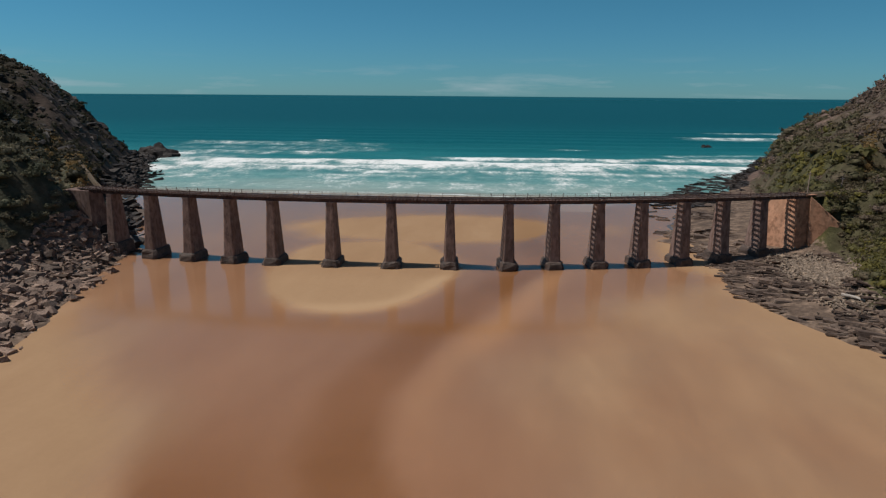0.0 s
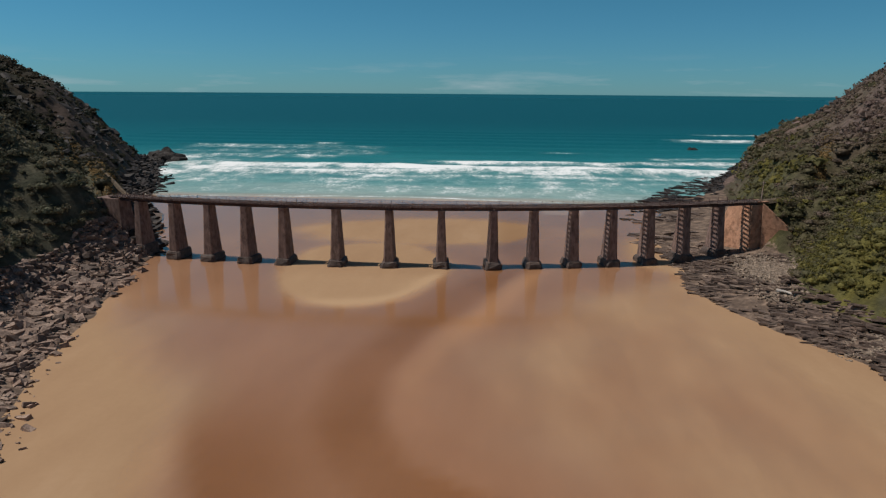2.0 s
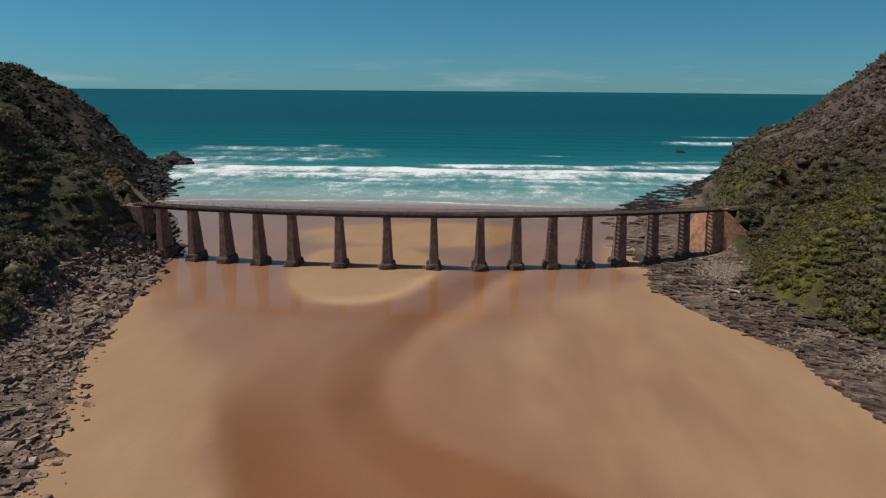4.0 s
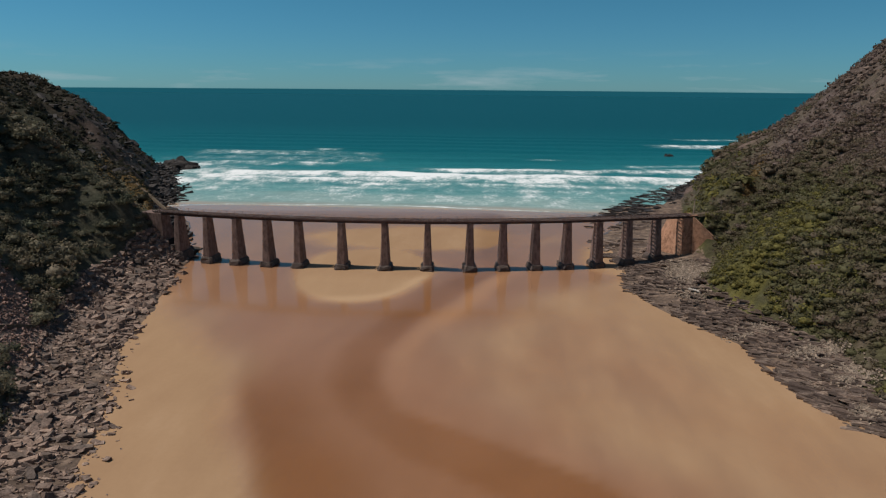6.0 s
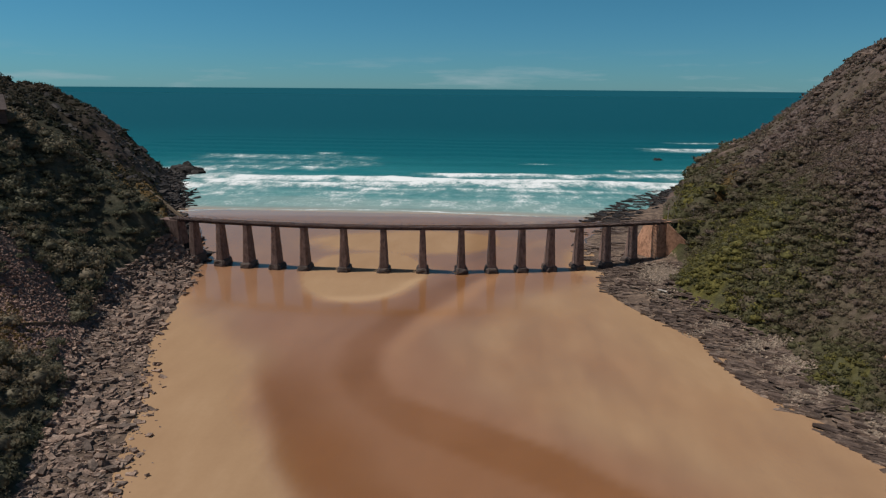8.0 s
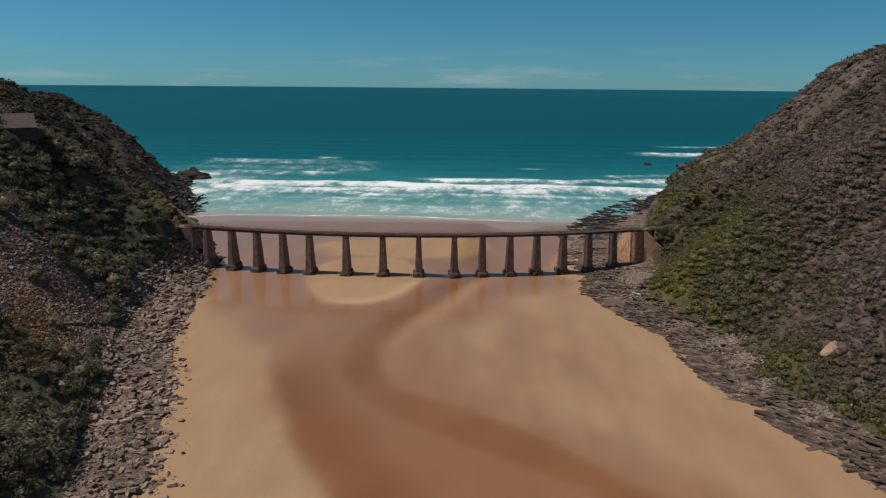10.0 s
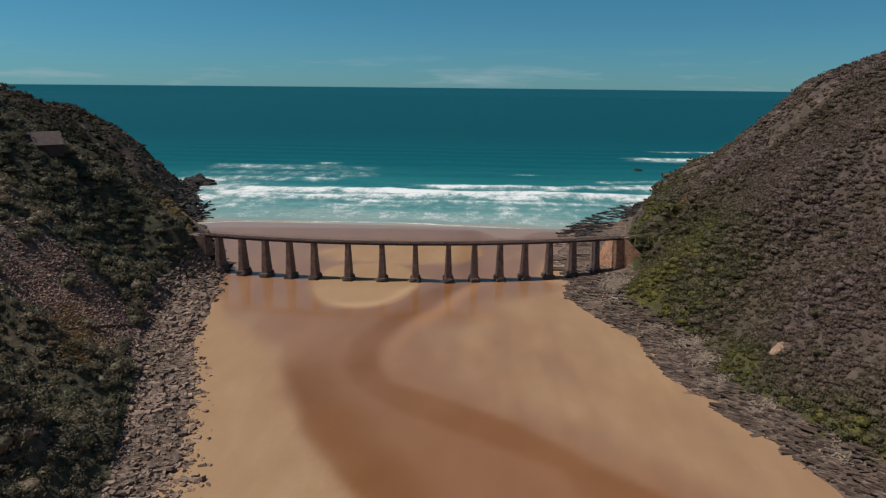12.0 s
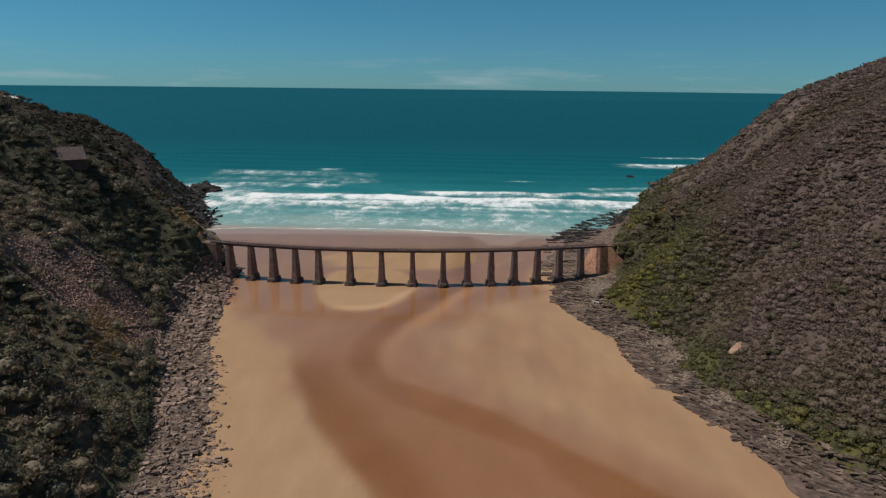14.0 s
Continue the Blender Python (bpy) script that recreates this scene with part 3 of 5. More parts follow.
def waves(x, y):
    foam_sum, lift = np.zeros(np.shape(x)), np.zeros(np.shape(x))
    for at, lean, x0, x1, width, power, high, seed in (
            (390, -0.01, -215, 200, 24, 1.0, 1.3, 50), (368, 0.03, -200, 90, 18, 0.85, 0.7, 52), (425, 0.02, -60, 240, 17, 0.85, 1.0, 54),
            (350, -0.03, -200, 140, 12, 0.65, 0.4, 56), (330, 0.02, -170, 150, 9, 0.6, 0.3, 58), (312, -0.02, -170, 120, 4, 0.55, 0.2, 60),
            (296, 0.02, -150, 90, 3, 0.5, 0.1, 62), (566, 0.0, -185, -125, 14, 1.0, 1.2, 64), (535, 0.0, -300, -70, 34, 0.4, 0.6, 65), (490, 0.03, -300, -60, 28, 0.4, 0.5, 66), (452, 0.0, -260, -90, 18, 0.6, 0.5, 67), (440, 0.03, 100, 290, 14, 0.7, 0.5, 69), (466, 0.05, 90, 280, 12, 0.75, 0.4, 71),
            (500, 0.02, 20, 110, 5, 0.45, 0.5, 68), (405, 0.1, 110, 260, 12, 0.7, 0.5, 70), (655, 0.0, 165, 345, 30, 0.9, 0.5, 96), (700, 0.3, 190, 380, 12, 0.75, 0.4, 104), (735, 0.05, 215, 378, 9, 0.8, 0.4, 106), (560, 0.22, 235, 420, 12, 0.7, 0.4, 98), (590, 0.05, 225, 330, 10, 0.6, 0.4, 100), (545, 0.05, 190, 330, 12, 0.5, 0.4, 102)):
        c = crest(x, y, at, lean, x0, x1, width, seed)
        foam_sum = np.maximum(foam_sum, power * c)
        lift += high * crest(x, y, at + 3, lean, x0 - 30, x1 + 30, width * 0.8, seed)
    for rx, ry, rr in ((-205, 400, 44), (-200, 345, 30), (-178, 372, 34), (175, 405, 34), (215, 455, 40), (-235, 425, 34), (130, 352, 22)):
        foam_sum = np.maximum(foam_sum, 0.75 * np.exp(-(np.hypot(x - rx, (y - ry) * 1.2) / rr) ** 2))
    edge = 272 + 4 * grain(x, 0 * x, 45, 72, 3) - 0.0011 * (x + 50) ** 2
    foam_sum = np.maximum(foam_sum, 0.75 * np.exp(-((y - edge - 3) / 1.6) ** 2))
    foam_sum = np.maximum(foam_sum, 0.42 * smooth(y, edge + 4, edge + 20) * (1 - smooth(y, 370, 450)))
    foam_sum = foam_sum * (1 - 0.22 * smooth(x, 20, 120)) * (np.abs(x) < 380) * (y < 755)
    return np.clip(foam_sum * (0.8 + 0.45 * grain(x, y, 40, 74, 4)), 0, 1), lift


def sea_z(x, y):
    ripple = 0.35 * np.sin(y / 7.0 + 2.5 * grain(x, y, 120, 76, 3)) * smooth(y, 400, 520) * (1 - smooth(y, 740, 900))
    return SEA_Z + waves(x, y)[1] * (np.abs(x) < 380) + ripple * (np.abs(x) < 390)


sea, sv = sheet("sea", xs, ys, sea_z, SEA)
give(sea.data, "foam", waves(sv[:, 0], sv[:, 1])[0])
give(sea.data, "shore", smooth(sv[:, 1] + 6 * grain(sv[:, 0], sv[:, 1], 30, 78, 3), 256, 290))
tagged(sea, "teal sea with rows of white breakers", "sea", kind="structure")


# ---- the hills ----
def zone_of(side, d, x, y, rng):
    if side > 0:
        green = np.interp(y, [-40, 40, 60, 85, 115, 150, 200], [4, 7, 13, 25, 38, 42, 30])
        zone = 0.27 + 0.67 * smooth(d / green, 0.3, 1.8) + 0.42 * grain(x, y, 26, 82, 4, 0.6) - 0.45 * np.exp(-((x - 79) / 7) ** 2 - ((y - 133) / 18) ** 2) - 0.45 * np.exp(-((x - 91) / 7) ** 2 - ((y - 67) / 8) ** 2)
    else:
        zone = 0.17 + 0.35 * smooth(d, 20, 90) + 0.35 * grain(x, y, 45, 84, 3) + 0.2 * (1 - smooth(y, 20, 90)) * smooth(d, 0, 15)
    return np.clip(zone + 0.12 * rng.normal(size=len(x)), 0, 1)


def hill_material(name, stops, rock_stops):
    m, n, l, p = shader(name)
    big = noise_node(n, l, 0.035, 4, 0.6)
    tone = maths(n, l, "ADD", maths(n, l, "MULTIPLY", big, 0.62), maths(n, l, "MULTIPLY", attribute(n, "zone"), 0.55))
    col = ramp(n, l, maths(n, l, "SUBTRACT", tone, 0.19), stops)
    mid = noise_node(n, l, 0.35, 6, 0.7)
    col = mix(n, l, span(n, l, mid, 0.42, 0.62), mix(n, l, 1.0, col, (0.62, 0.62, 0.6), "MULTIPLY"), col)
    crag = noise_node(n, l, 0.22, 7, 0.7, stretch=(1, 1, 2.6))
    stone = ramp(n, l, crag, rock_stops)
    rockiness = attribute(n, "rock")
    edge = maths(n, l, "ADD", rockiness, maths(n, l, "MULTIPLY", maths(n, l, "SUBTRACT", mid, 0.5), 0.9))
    col = mix(n, l, span(n, l, edge, 0.4, 0.6), col, stone)
    # black: dark shore rock, and on the west headland painted shade as well
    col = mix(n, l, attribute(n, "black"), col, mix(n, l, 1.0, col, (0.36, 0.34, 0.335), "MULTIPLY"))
    beach = ramp(n, l, mid, [(0.35, (0.08, 0.056, 0.043)), (0.5, (0.14, 0.098, 0.073)), (0.68, (0.30, 0.21, 0.152))])
    col = mix(n, l, span(n, l, maths(n, l, "ADD", attribute(n, "strand"), maths(n, l, "MULTIPLY", maths(n, l, "SUBTRACT", mid, 0.5), 1.3)), 0.55, 0.8), col, beach)
    l.new(col, p.inputs["Base Color"])
    p.inputs["Roughness"].default_value, p.inputs["Specular IOR Level"].default_value = 0.92, 0.15
    bump(n, l, p, maths(n, l, "ADD", mid, crag), 0.8, 0.6)
    return m


HILL_L = hill_material("left_slope", [(p_, tuple(0.6 * c_ for c_ in q_)) for p_, q_ in GREEN_L], [(0.3, (0.085, 0.064, 0.052)), (0.55, (0.16, 0.12, 0.098)), (0.75, (0.28, 0.21, 0.17))])
HILL_R = hill_material("right_slope", [(p_, tuple(0.8 * c_ for c_ in q_)) for p_, q_ in GREEN_R], [(0.3, (0.06, 0.048, 0.042)), (0.55, (0.15, 0.10, 0.08)), (0.75, (0.32, 0.22, 0.17))])


def rock_left(x, y):
    d = into(x, y, TOE_L, -1)
    scree = 1 - smooth(bar(x, y, -112, 64, 28, 27, 10), 0.7, 1.1)
    shore = 1 - smooth(d, -2, 4)
    head = smooth(y, 225, 300) * (1 - smooth(d, 25, 75)) * 0.62
    return np.clip(np.maximum.reduce([scree, shore, head]), 0, 1)


def rock_right(x, y):
    d = into(x, y, TOE_R, 1)
    shore = 1 - smooth(d, -6, 1)
    head = smooth(y, 270, 340) * (1 - smooth(d, 20, 60)) * 0.7
    crag = 0.75 * np.exp(-(np.hypot((x - 178) / 16, (y - 200) / 26)) ** 2)
    return np.clip(np.maximum.reduce([shore, head, crag]), 0, 1)


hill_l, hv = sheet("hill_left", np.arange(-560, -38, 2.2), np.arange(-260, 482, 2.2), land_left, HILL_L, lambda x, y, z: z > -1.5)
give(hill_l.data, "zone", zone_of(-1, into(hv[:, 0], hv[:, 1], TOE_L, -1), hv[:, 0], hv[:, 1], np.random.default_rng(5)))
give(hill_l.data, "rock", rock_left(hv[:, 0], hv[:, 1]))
# dark rock of the headland beyond the bridge, with its shade painted in
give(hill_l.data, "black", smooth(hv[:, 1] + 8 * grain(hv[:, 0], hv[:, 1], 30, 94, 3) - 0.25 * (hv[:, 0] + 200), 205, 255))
give(hill_l.data, "strand", (1 - smooth(into(hv[:, 0], hv[:, 1], TOE_L, -1), -3, 1.5)) * (1 - smooth(hv[:, 1], 150, 175)))
tagged(hill_l, "steep scrub-covered hillside falling to dark shore rocks", "hillside", kind="structure")
hill_r, hv = sheet("hill_right", np.arange(40, 560, 2.2), np.arange(-260, 612, 2.2), land_right, HILL_R, lambda x, y, z: z > -1.5)
give(hill_r.data, "zone", zone_of(1, into(hv[:, 0], hv[:, 1], TOE_R, 1), hv[:, 0], hv[:, 1], np.random.default_rng(6)))
give(hill_r.data, "rock", rock_right(hv[:, 0], hv[:, 1]))
give(hill_r.data, "black", 0.25 * (1 - smooth(into(hv[:, 0], hv[:, 1], TOE_R, 1), -5, 2)) * smooth(hv[:, 1], 160, 180))
give(hill_r.data, "strand", (1 - smooth(into(hv[:, 0], hv[:, 1], TOE_R, 1), -3, 0.5)) * (1 - smooth(hv[:, 1], 290, 340)) * smooth(hv[:, 1], 5, 30))
tagged(hill_r, "sunlit brown and green scrub hillside above rock ledges", "hillside", kind="structure")

# ---- the railway bridge ----
CX, CY, RAD = -41.6, 503.9, 348.8     # the curve of the track
SOFFIT, GIRDER = 16.2, 0.9


def on_curve(s, out=0.0, z=0.0):
    """A place s metres along the track from its nearest point; out: metres towards the sea."""
    a = s / RAD
    return Vector((CX + (RAD - out) * math.sin(a), CY - (RAD - out) * math.cos(a), z))


def frame_at(s, z=0.0):
    """The local axes there: x along the track, y towards the sea."""
    return Matrix.Translation(on_curve(s, 0, z)) @ Matrix.Rotation(s / RAD, 4, "Z")


PIERS = [-61.3, -49.9, -38.7, -27.4, -16.1, -0.9, 14.1, 28.7, 43.2, 54.7, 66.1, 77.4, 88.8, 99.9, 111.1, 122.0]
ENDS = (PIERS[0] - 9.5, PIERS[-1] + 2.5)

bridge = thing("railway_bridge", "old curved railway bridge on tapered concrete piers over sand", "bridge")


def slab_ring(w, o, c, z):
    """A long plan with its corners cut: half width w, half depth o."""
    return [(-w + c, -o, z), (w - c, -o, z), (w, -o + c, z), (w, o - c, z), (w - c, o, z), (-w + c, o, z), (-w, o - c, z), (-w, -o + c, z)]


def loft(bm, rings):
    rows = [[bm.verts.new(q) for q in r] for r in rings]
    for a, b in zip(rows, rows[1:]):
        for i in range(len(a)):
            j = (i + 1) % len(a)
            bm.faces.new((a[i], a[j], b[j], b[i]))
    bm.faces.new(rows[0][::-1])
    bm.faces.new(rows[-1])


def build_pier(s, foot):
    """A solid pier, battered on all sides, with cut corners, a cap and a wave-worn plinth."""
    m = frame_at(s)
    top = SOFFIT
    wide0, wide1, deep0, deep1 = 1.62, 0.98, 2.95, 1.85
    bm = bmesh.new()
    rings = []
    for k in range(9):
        t = k / 8
        z = foot + (top - 0.55 - foot) * t
        rings.append(slab_ring(wide0 + (wide1 - wide0) * t, deep0 + (deep1 - deep0) * t, 0.42 - 0.12 * t, z))
    loft(bm, rings)
    for q in bm.verts:
        q.co += noise.noise_vector(q.co * 0.5 + Vector((s, 0, 0))) * 0.035
    bm.transform(m)
    pier = part("pier", bm, CONCRETE, bridge)
    bm = bmesh.new()
    loft(bm, [slab_ring(wide1 + 0.05, deep1 + 0.05, 0.3, top - 0.55), slab_ring(wide1 + 0.05, deep1 + 0.05, 0.3, top)])
    bm.transform(m)
    part("cap", bm, CONCRETE, pier)
    for y in (-1.25, 1.25):
        bm = bmesh.new()
        block(bm, -0.45, y - 0.3, top, 0.45, y + 0.3, top + 0.12, m)
        part("bearing", bm, STEEL, pier, "rusty steel bearing plate")
    bm = bmesh.new()
    rings = []
    for z, g in ((-1.6, 1.0), (0.0, 0.95), (0.7, 0.85), (1.3, 0.72), (1.75, 0.5), (1.95, 0.1)):
        a = slab_ring(wide0 + g * 0.85, deep0 + g * 0.8, 0.75, foot + z)
        rings.append([Vector(p).lerp(Vector(q), h) for p, q in zip(a, a[1:] + a[:1]) for h in (0, 0.5)])
    loft(bm, rings)
    for q in bm.verts:
        q.co += noise.noise_vector(q.co * 0.75 + Vector((s, 3, 0))) * 0.42
    bm.transform(m)
    part("plinth", bm, PLINTH, pier, "dark wave-worn concrete plinth")
    return pier


FEET = [1.6, 0.4, 0.0] + [-0.1] * 10 + [0.6, 1.6]
for s, foot in zip(PIERS, FEET):
    build_pier(s, foot)

# plate girders, one pair for each span
STOPS = [ENDS[0], *PIERS, ENDS[1]]
for sa, sb in zip(STOPS, STOPS[1:]):
    for side in (-1, 1):
        bm = bmesh.new()
        length = sb - sa - 0.12
        m = frame_at((sa + sb) / 2)
        y = side * 1.25
        z0, z1 = SOFFIT, SOFFIT + GIRDER
        block(bm, -length / 2, y - 0.02, z0, length / 2, y + 0.02, z1)
        for z in (z0, z1 - 0.06):
            block(bm, -length / 2, y - 0.24, z, length / 2, y + 0.24, z + 0.06)
        k = max(3, int(length / 1.3))
        for i in range(k + 1):
            x = -length / 2 + 0.06 + i * (length - 0.12) / k
            block(bm, x - 0.04, y - 0.2, z0 + 0.06, x + 0.04, y + 0.2, z1 - 0.06)
        bm.transform(m)
        part("girder", bm, STEEL, bridge, "rusty riveted plate girder")

TOP = SOFFIT + GIRDER
bm = bmesh.new()
block(bm, -0.15, -1.9, 0, 0.15, 1.9, 0.24)
sleeper_mesh = bpy.data.meshes.new("sleeper")
bm.to_mesh(sleeper_mesh)
bm.free()
sleeper_mesh.materials.append(TIMBER)
s = ENDS[0]
while s < ENDS[1]:
    ob = new("sleeper", sleeper_mesh)
    ob.parent = bridge
    ob.matrix_basis = frame_at(s, TOP) @ Matrix.Rotation(random.uniform(-0.02, 0.02), 4, "Z")
    s += 0.85


def ribbon(out0, out1, z0, z1, sa, sb, step=2.0):
    """A bar that follows the curve of the track."""
    bm = bmesh.new()
    k = max(1, int((sb - sa) / step))
    rows = []
    for i in range(k + 1):
        s = sa + (sb - sa) * i / k
        rows.append([bm.verts.new(on_curve(s, o, z)) for o, z in ((out0, z0), (out1, z0), (out1, z1), (out0, z1))])
    for a, b in zip(rows, rows[1:]):
        for i in range(4):
            j = (i + 1) % 4
            bm.faces.new((a[i], b[i], b[j], a[j]))
    bm.faces.new(rows[0])
    bm.faces.new(rows[-1][::-1])
    bmesh.ops.recalc_face_normals(bm, faces=bm.faces[:])
    return bm


for o in (-0.53, 0.53):
    part("rail", ribbon(o - 0.035, o + 0.035, TOP + 0.22, TOP + 0.38, ENDS[0], ENDS[1]), RAIL, bridge, "rusted steel rail")
for o in (-1.62, 1.62):
    part("guard_beam", ribbon(o - 0.09, o + 0.09, TOP + 0.22, TOP + 0.37, ENDS[0], ENDS[1]), STEEL, bridge, "rusty guard beam along the sleepers")
for o in (-1.85, 1.85):
    for z in (0.75, 1.15):
        part("hand_wire", ribbon(o - 0.02, o + 0.02, TOP + z, TOP + z + 0.04, ENDS[0], ENDS[1]), STEEL, bridge)
    s = ENDS[0]
    while s < ENDS[1]:
        bm = bmesh.new()
        block(bm, -0.05, o - 0.05, 0, 0.05, o + 0.05, 1.3)
        block(bm, -0.06, min(o, o * 0.8), 0.0, 0.06, max(o, o * 0.8), 0.1)
        bm.transform(frame_at(s, TOP))
        part("railing_post", bm, STEEL, bridge)
        s += 3.05

# ---- abutments and the line on land ----
bm = bmesh.new()
m = frame_at(PIERS[0] - 8.0)
hexa(bm, [m @ Vector(p) for p in ((-7, -3.0, -1), (3.0, -2.8, -1), (3.0, 4.2, -1), (-7, 4.6, -1))], [m @ Vector(p) for p in ((-6, -2.2, SOFFIT + 0.6), (2.0, -2.0, SOFFIT + 0.6), (2.0, 2.4, SOFFIT + 0.6), (-6, 2.6, SOFFIT + 0.6))])
bevelled(bm, 0.12)
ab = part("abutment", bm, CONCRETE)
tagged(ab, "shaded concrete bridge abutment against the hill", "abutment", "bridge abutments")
ab2 = thing("abutment", "sunlit orange-toned concrete bridge abutment with a sloping wing wall", "abutment", "bridge abutments")
m = frame_at(PIERS[-1])
bm = bmesh.new()
hexa(bm, [m @ Vector(p) for p in ((-1.9, -3.2, 1), (3.4, -3.4, 1), (4.5, 13.0, 1), (-4.6, 11.5, 1))], [m @ Vector(p) for p in ((-1.0, -1.95, SOFFIT), (3.0, -1.95, SOFFIT), (3.0, 7.0, SOFFIT), (-1.4, 6.4, SOFFIT))])
bevelled(bm, 0.2)
part("tower", bm, SUNLIT_CONCRETE, ab2)
bm = bmesh.new()
hexa(bm, [m @ Vector(p) for p in ((2.2, -3.9, 1), (10.5, -9.4, 2.5), (11.5, -7.6, 2.5), (3.2, -2.4, 1))], [m @ Vector(p) for p in ((2.2, -2.6, TOP - 0.3), (9.0, -7.6, TOP - 7.5), (9.8, -6.4, TOP - 7.5), (3.2, -1.7, TOP - 0.3))])
bevelled(bm, 0.1)
part("wing_wall", bm, SUNLIT_CONCRETE, ab2)
bm = bmesh.new()
block(bm, 1.2, -2.2, TOP - 0.15, 4.8, 2.4, TOP + 0.1, m)
part("coping", bm, SUNLIT_CONCRETE, ab2)


def land_track(name, points, width, label):
    """A gravel bed along a line on the hillside."""
    bm = bmesh.new()
    rows = []
    pts = [Vector(p) for p in points]
    fine_pts = []
    for a, b in zip(pts, pts[1:]):
        k = max(1, int((b - a).length / 3))
        fine_pts += [a.lerp(b, i / k) for i in range(k)]
    fine_pts.append(pts[-1])
    for i, c in enumerate(fine_pts):
        d = (fine_pts[min(i + 1, len(fine_pts) - 1)] - fine_pts[max(i - 1, 0)]).normalized()
        side = Vector((-d.y, d.x, 0)).normalized()
        w = width * (1 + 0.15 * noise.noise(c * 0.3))
        rows.append([bm.verts.new(c + side * o + Vector((0, 0, h))) for o, h in ((-w * 0.8, -0.8), (-w * 0.5, 0), (w * 0.5, 0), (w * 0.8, -0.8))])
    for a, b in zip(rows, rows[1:]):
        for i in range(3):
            bm.faces.new((a[i], b[i], b[i + 1], a[i + 1]))
    bmesh.ops.recalc_face_normals(bm, faces=bm.faces[:])
    ob = part(name, bm, TRACK_BED)
    return tagged(ob, label, "trackbed", kind="structure")


land_track("trackbed_east", TRACK_R, 2.3, "gravel railway bed cut round the hillside")
land_track("trackbed_west", TRACK_L, 0.8, "sandy railway terrace along the foot of the headland")


# ---- rock ----
def rock_template(seed, flat=0.55, cuts=5):
    """An angular stone about 1 m long, cut by planes."""
    rng = random.Random(seed)
    bm = bmesh.new()
    bmesh.ops.create_cube(bm, size=1.0)
    for _ in range(cuts):
        nrm = Vector((rng.gauss(0, 1), rng.gauss(0, 1), rng.gauss(0, 0.7))).normalized()
        res = bmesh.ops.bisect_plane(bm, geom=bm.verts[:] + bm.edges[:] + bm.faces[:], plane_co=nrm * rng.uniform(0.30, 0.46), plane_no=nrm, clear_outer=True)
        edges = [g for g in res["geom_cut"] if isinstance(g, bmesh.types.BMEdge)]
        bmesh.ops.contextual_create(bm, geom=edges)
    bmesh.ops.triangulate(bm, faces=bm.faces[:])
    bm.verts.ensure_lookup_table()
    bm.verts.index_update()
    v = np.array([q.co[:] for q in bm.verts]) * (1.15, 0.85, flat)
    f = np.array([[q.index for q in t.verts] for t in bm.faces])
    bm.free()
    return v, f


STONES = [rock_template(k, 0.5 + 0.05 * (k % 4)) for k in range(10)]
SMALL = [rock_template(80 + k, 0.55 + 0.06 * (k % 3), 2) for k in range(10)]
SLABS = [rock_template(40 + k, 0.6, 4) for k in range(8)]


def many(templates, places, sizes, turns, tips, rng):
    """Verts and faces of many stones in one: sizes n x 3, turns and tips in radians."""
    vs, fs, base = [], [], 0
    for i, (p, s, a, b) in enumerate(zip(places, sizes, turns, tips)):
        v, f = templates[rng.integers(len(templates))]
        m = np.array(Euler((b[0], b[1], a)).to_matrix())
        q = (v * s) @ m.T + p
        vs.append(q)
        fs.append(f + base)
        base += len(q)
    return np.concatenate(vs), np.concatenate(fs)


def stuff(name, v, f, material, label, category, smooth_shade=False):
    me = raw_mesh(name, v, f, smooth_shade)
    me.materials.append(material)
    return tagged(new(name, me), label, category, kind="stuff")


ly, lx = zip(*SAND_L)
ry_, rx_ = zip(*SAND_R)
ty, tx = [q[1] for q in TOE_L], [q[0] for q in TOE_L]
rty, rtx = [q[1] for q in TOE_R], [q[0] for q in TOE_R]
rng = np.random.default_rng(7)


def belt_left(count, y0, y1, spill=3.0):
    y = rng.uniform(y0, y1, count)
    u = rng.random(count) ** 0.8
    a, b = np.interp(y, ly, lx) + spill * rng.random(count) ** 5, np.interp(y, ty, tx) - 2
    x = a + (b - a) * u
    z = np.maximum(land_left(x, y), sand_height(x, y))
    return x, y, z, u


# loose boulders on the west shore, the larger ones each a thing
GROUP_L = "boulders along the west shore"
stone_meshes = []
for k, (v, f) in enumerate(STONES):
    me = raw_mesh("boulder", v, f)
    me.materials.append(ROCK_L)
    stone_meshes.append(me)
x, y, z, u = belt_left(300, -10, 158, 1.0)
for i in range(300):
    big = 0.8 + 1.5 * rng.random() ** 2 + (1.0 * rng.random() if 95 < y[i] < 158 else 0)
    ob = new("boulder", stone_meshes[i % 10])
    ob.matrix_basis = Matrix.LocRotScale((x[i], y[i], z[i] + 0.12 * big), Euler((rng.normal(0, 0.25), rng.normal(0, 0.2), rng.normal(0, 0.5))), (1.35 * big, 0.9 * big, 0.85 * big))
    tagged(ob, "angular grey boulder on the sandy shore", "boulder", GROUP_L)
x, y, z, u = belt_left(8500, -70, 162, 6.0)
size = (0.26 + 1.15 * rng.random(8500) ** 3.4) * (1 + 0.4 * (y > 90)) * (0.85 + 0.5 * smooth(grain(x, y, 12, 99, 3), -0.2, 0.4))
v, f = many(SMALL, np.stack([x, y, z + 0.1 * size], -1), np.stack([1.3 * size, 0.95 * size, 0.9 * size], -1), rng.normal(0, 0.6, 8500), rng.normal(0, 0.3, (8500, 2)), rng)
stuff("shore_stones", v, f, ROCK_LS, "bank of loose grey stones on the shore", "stones")

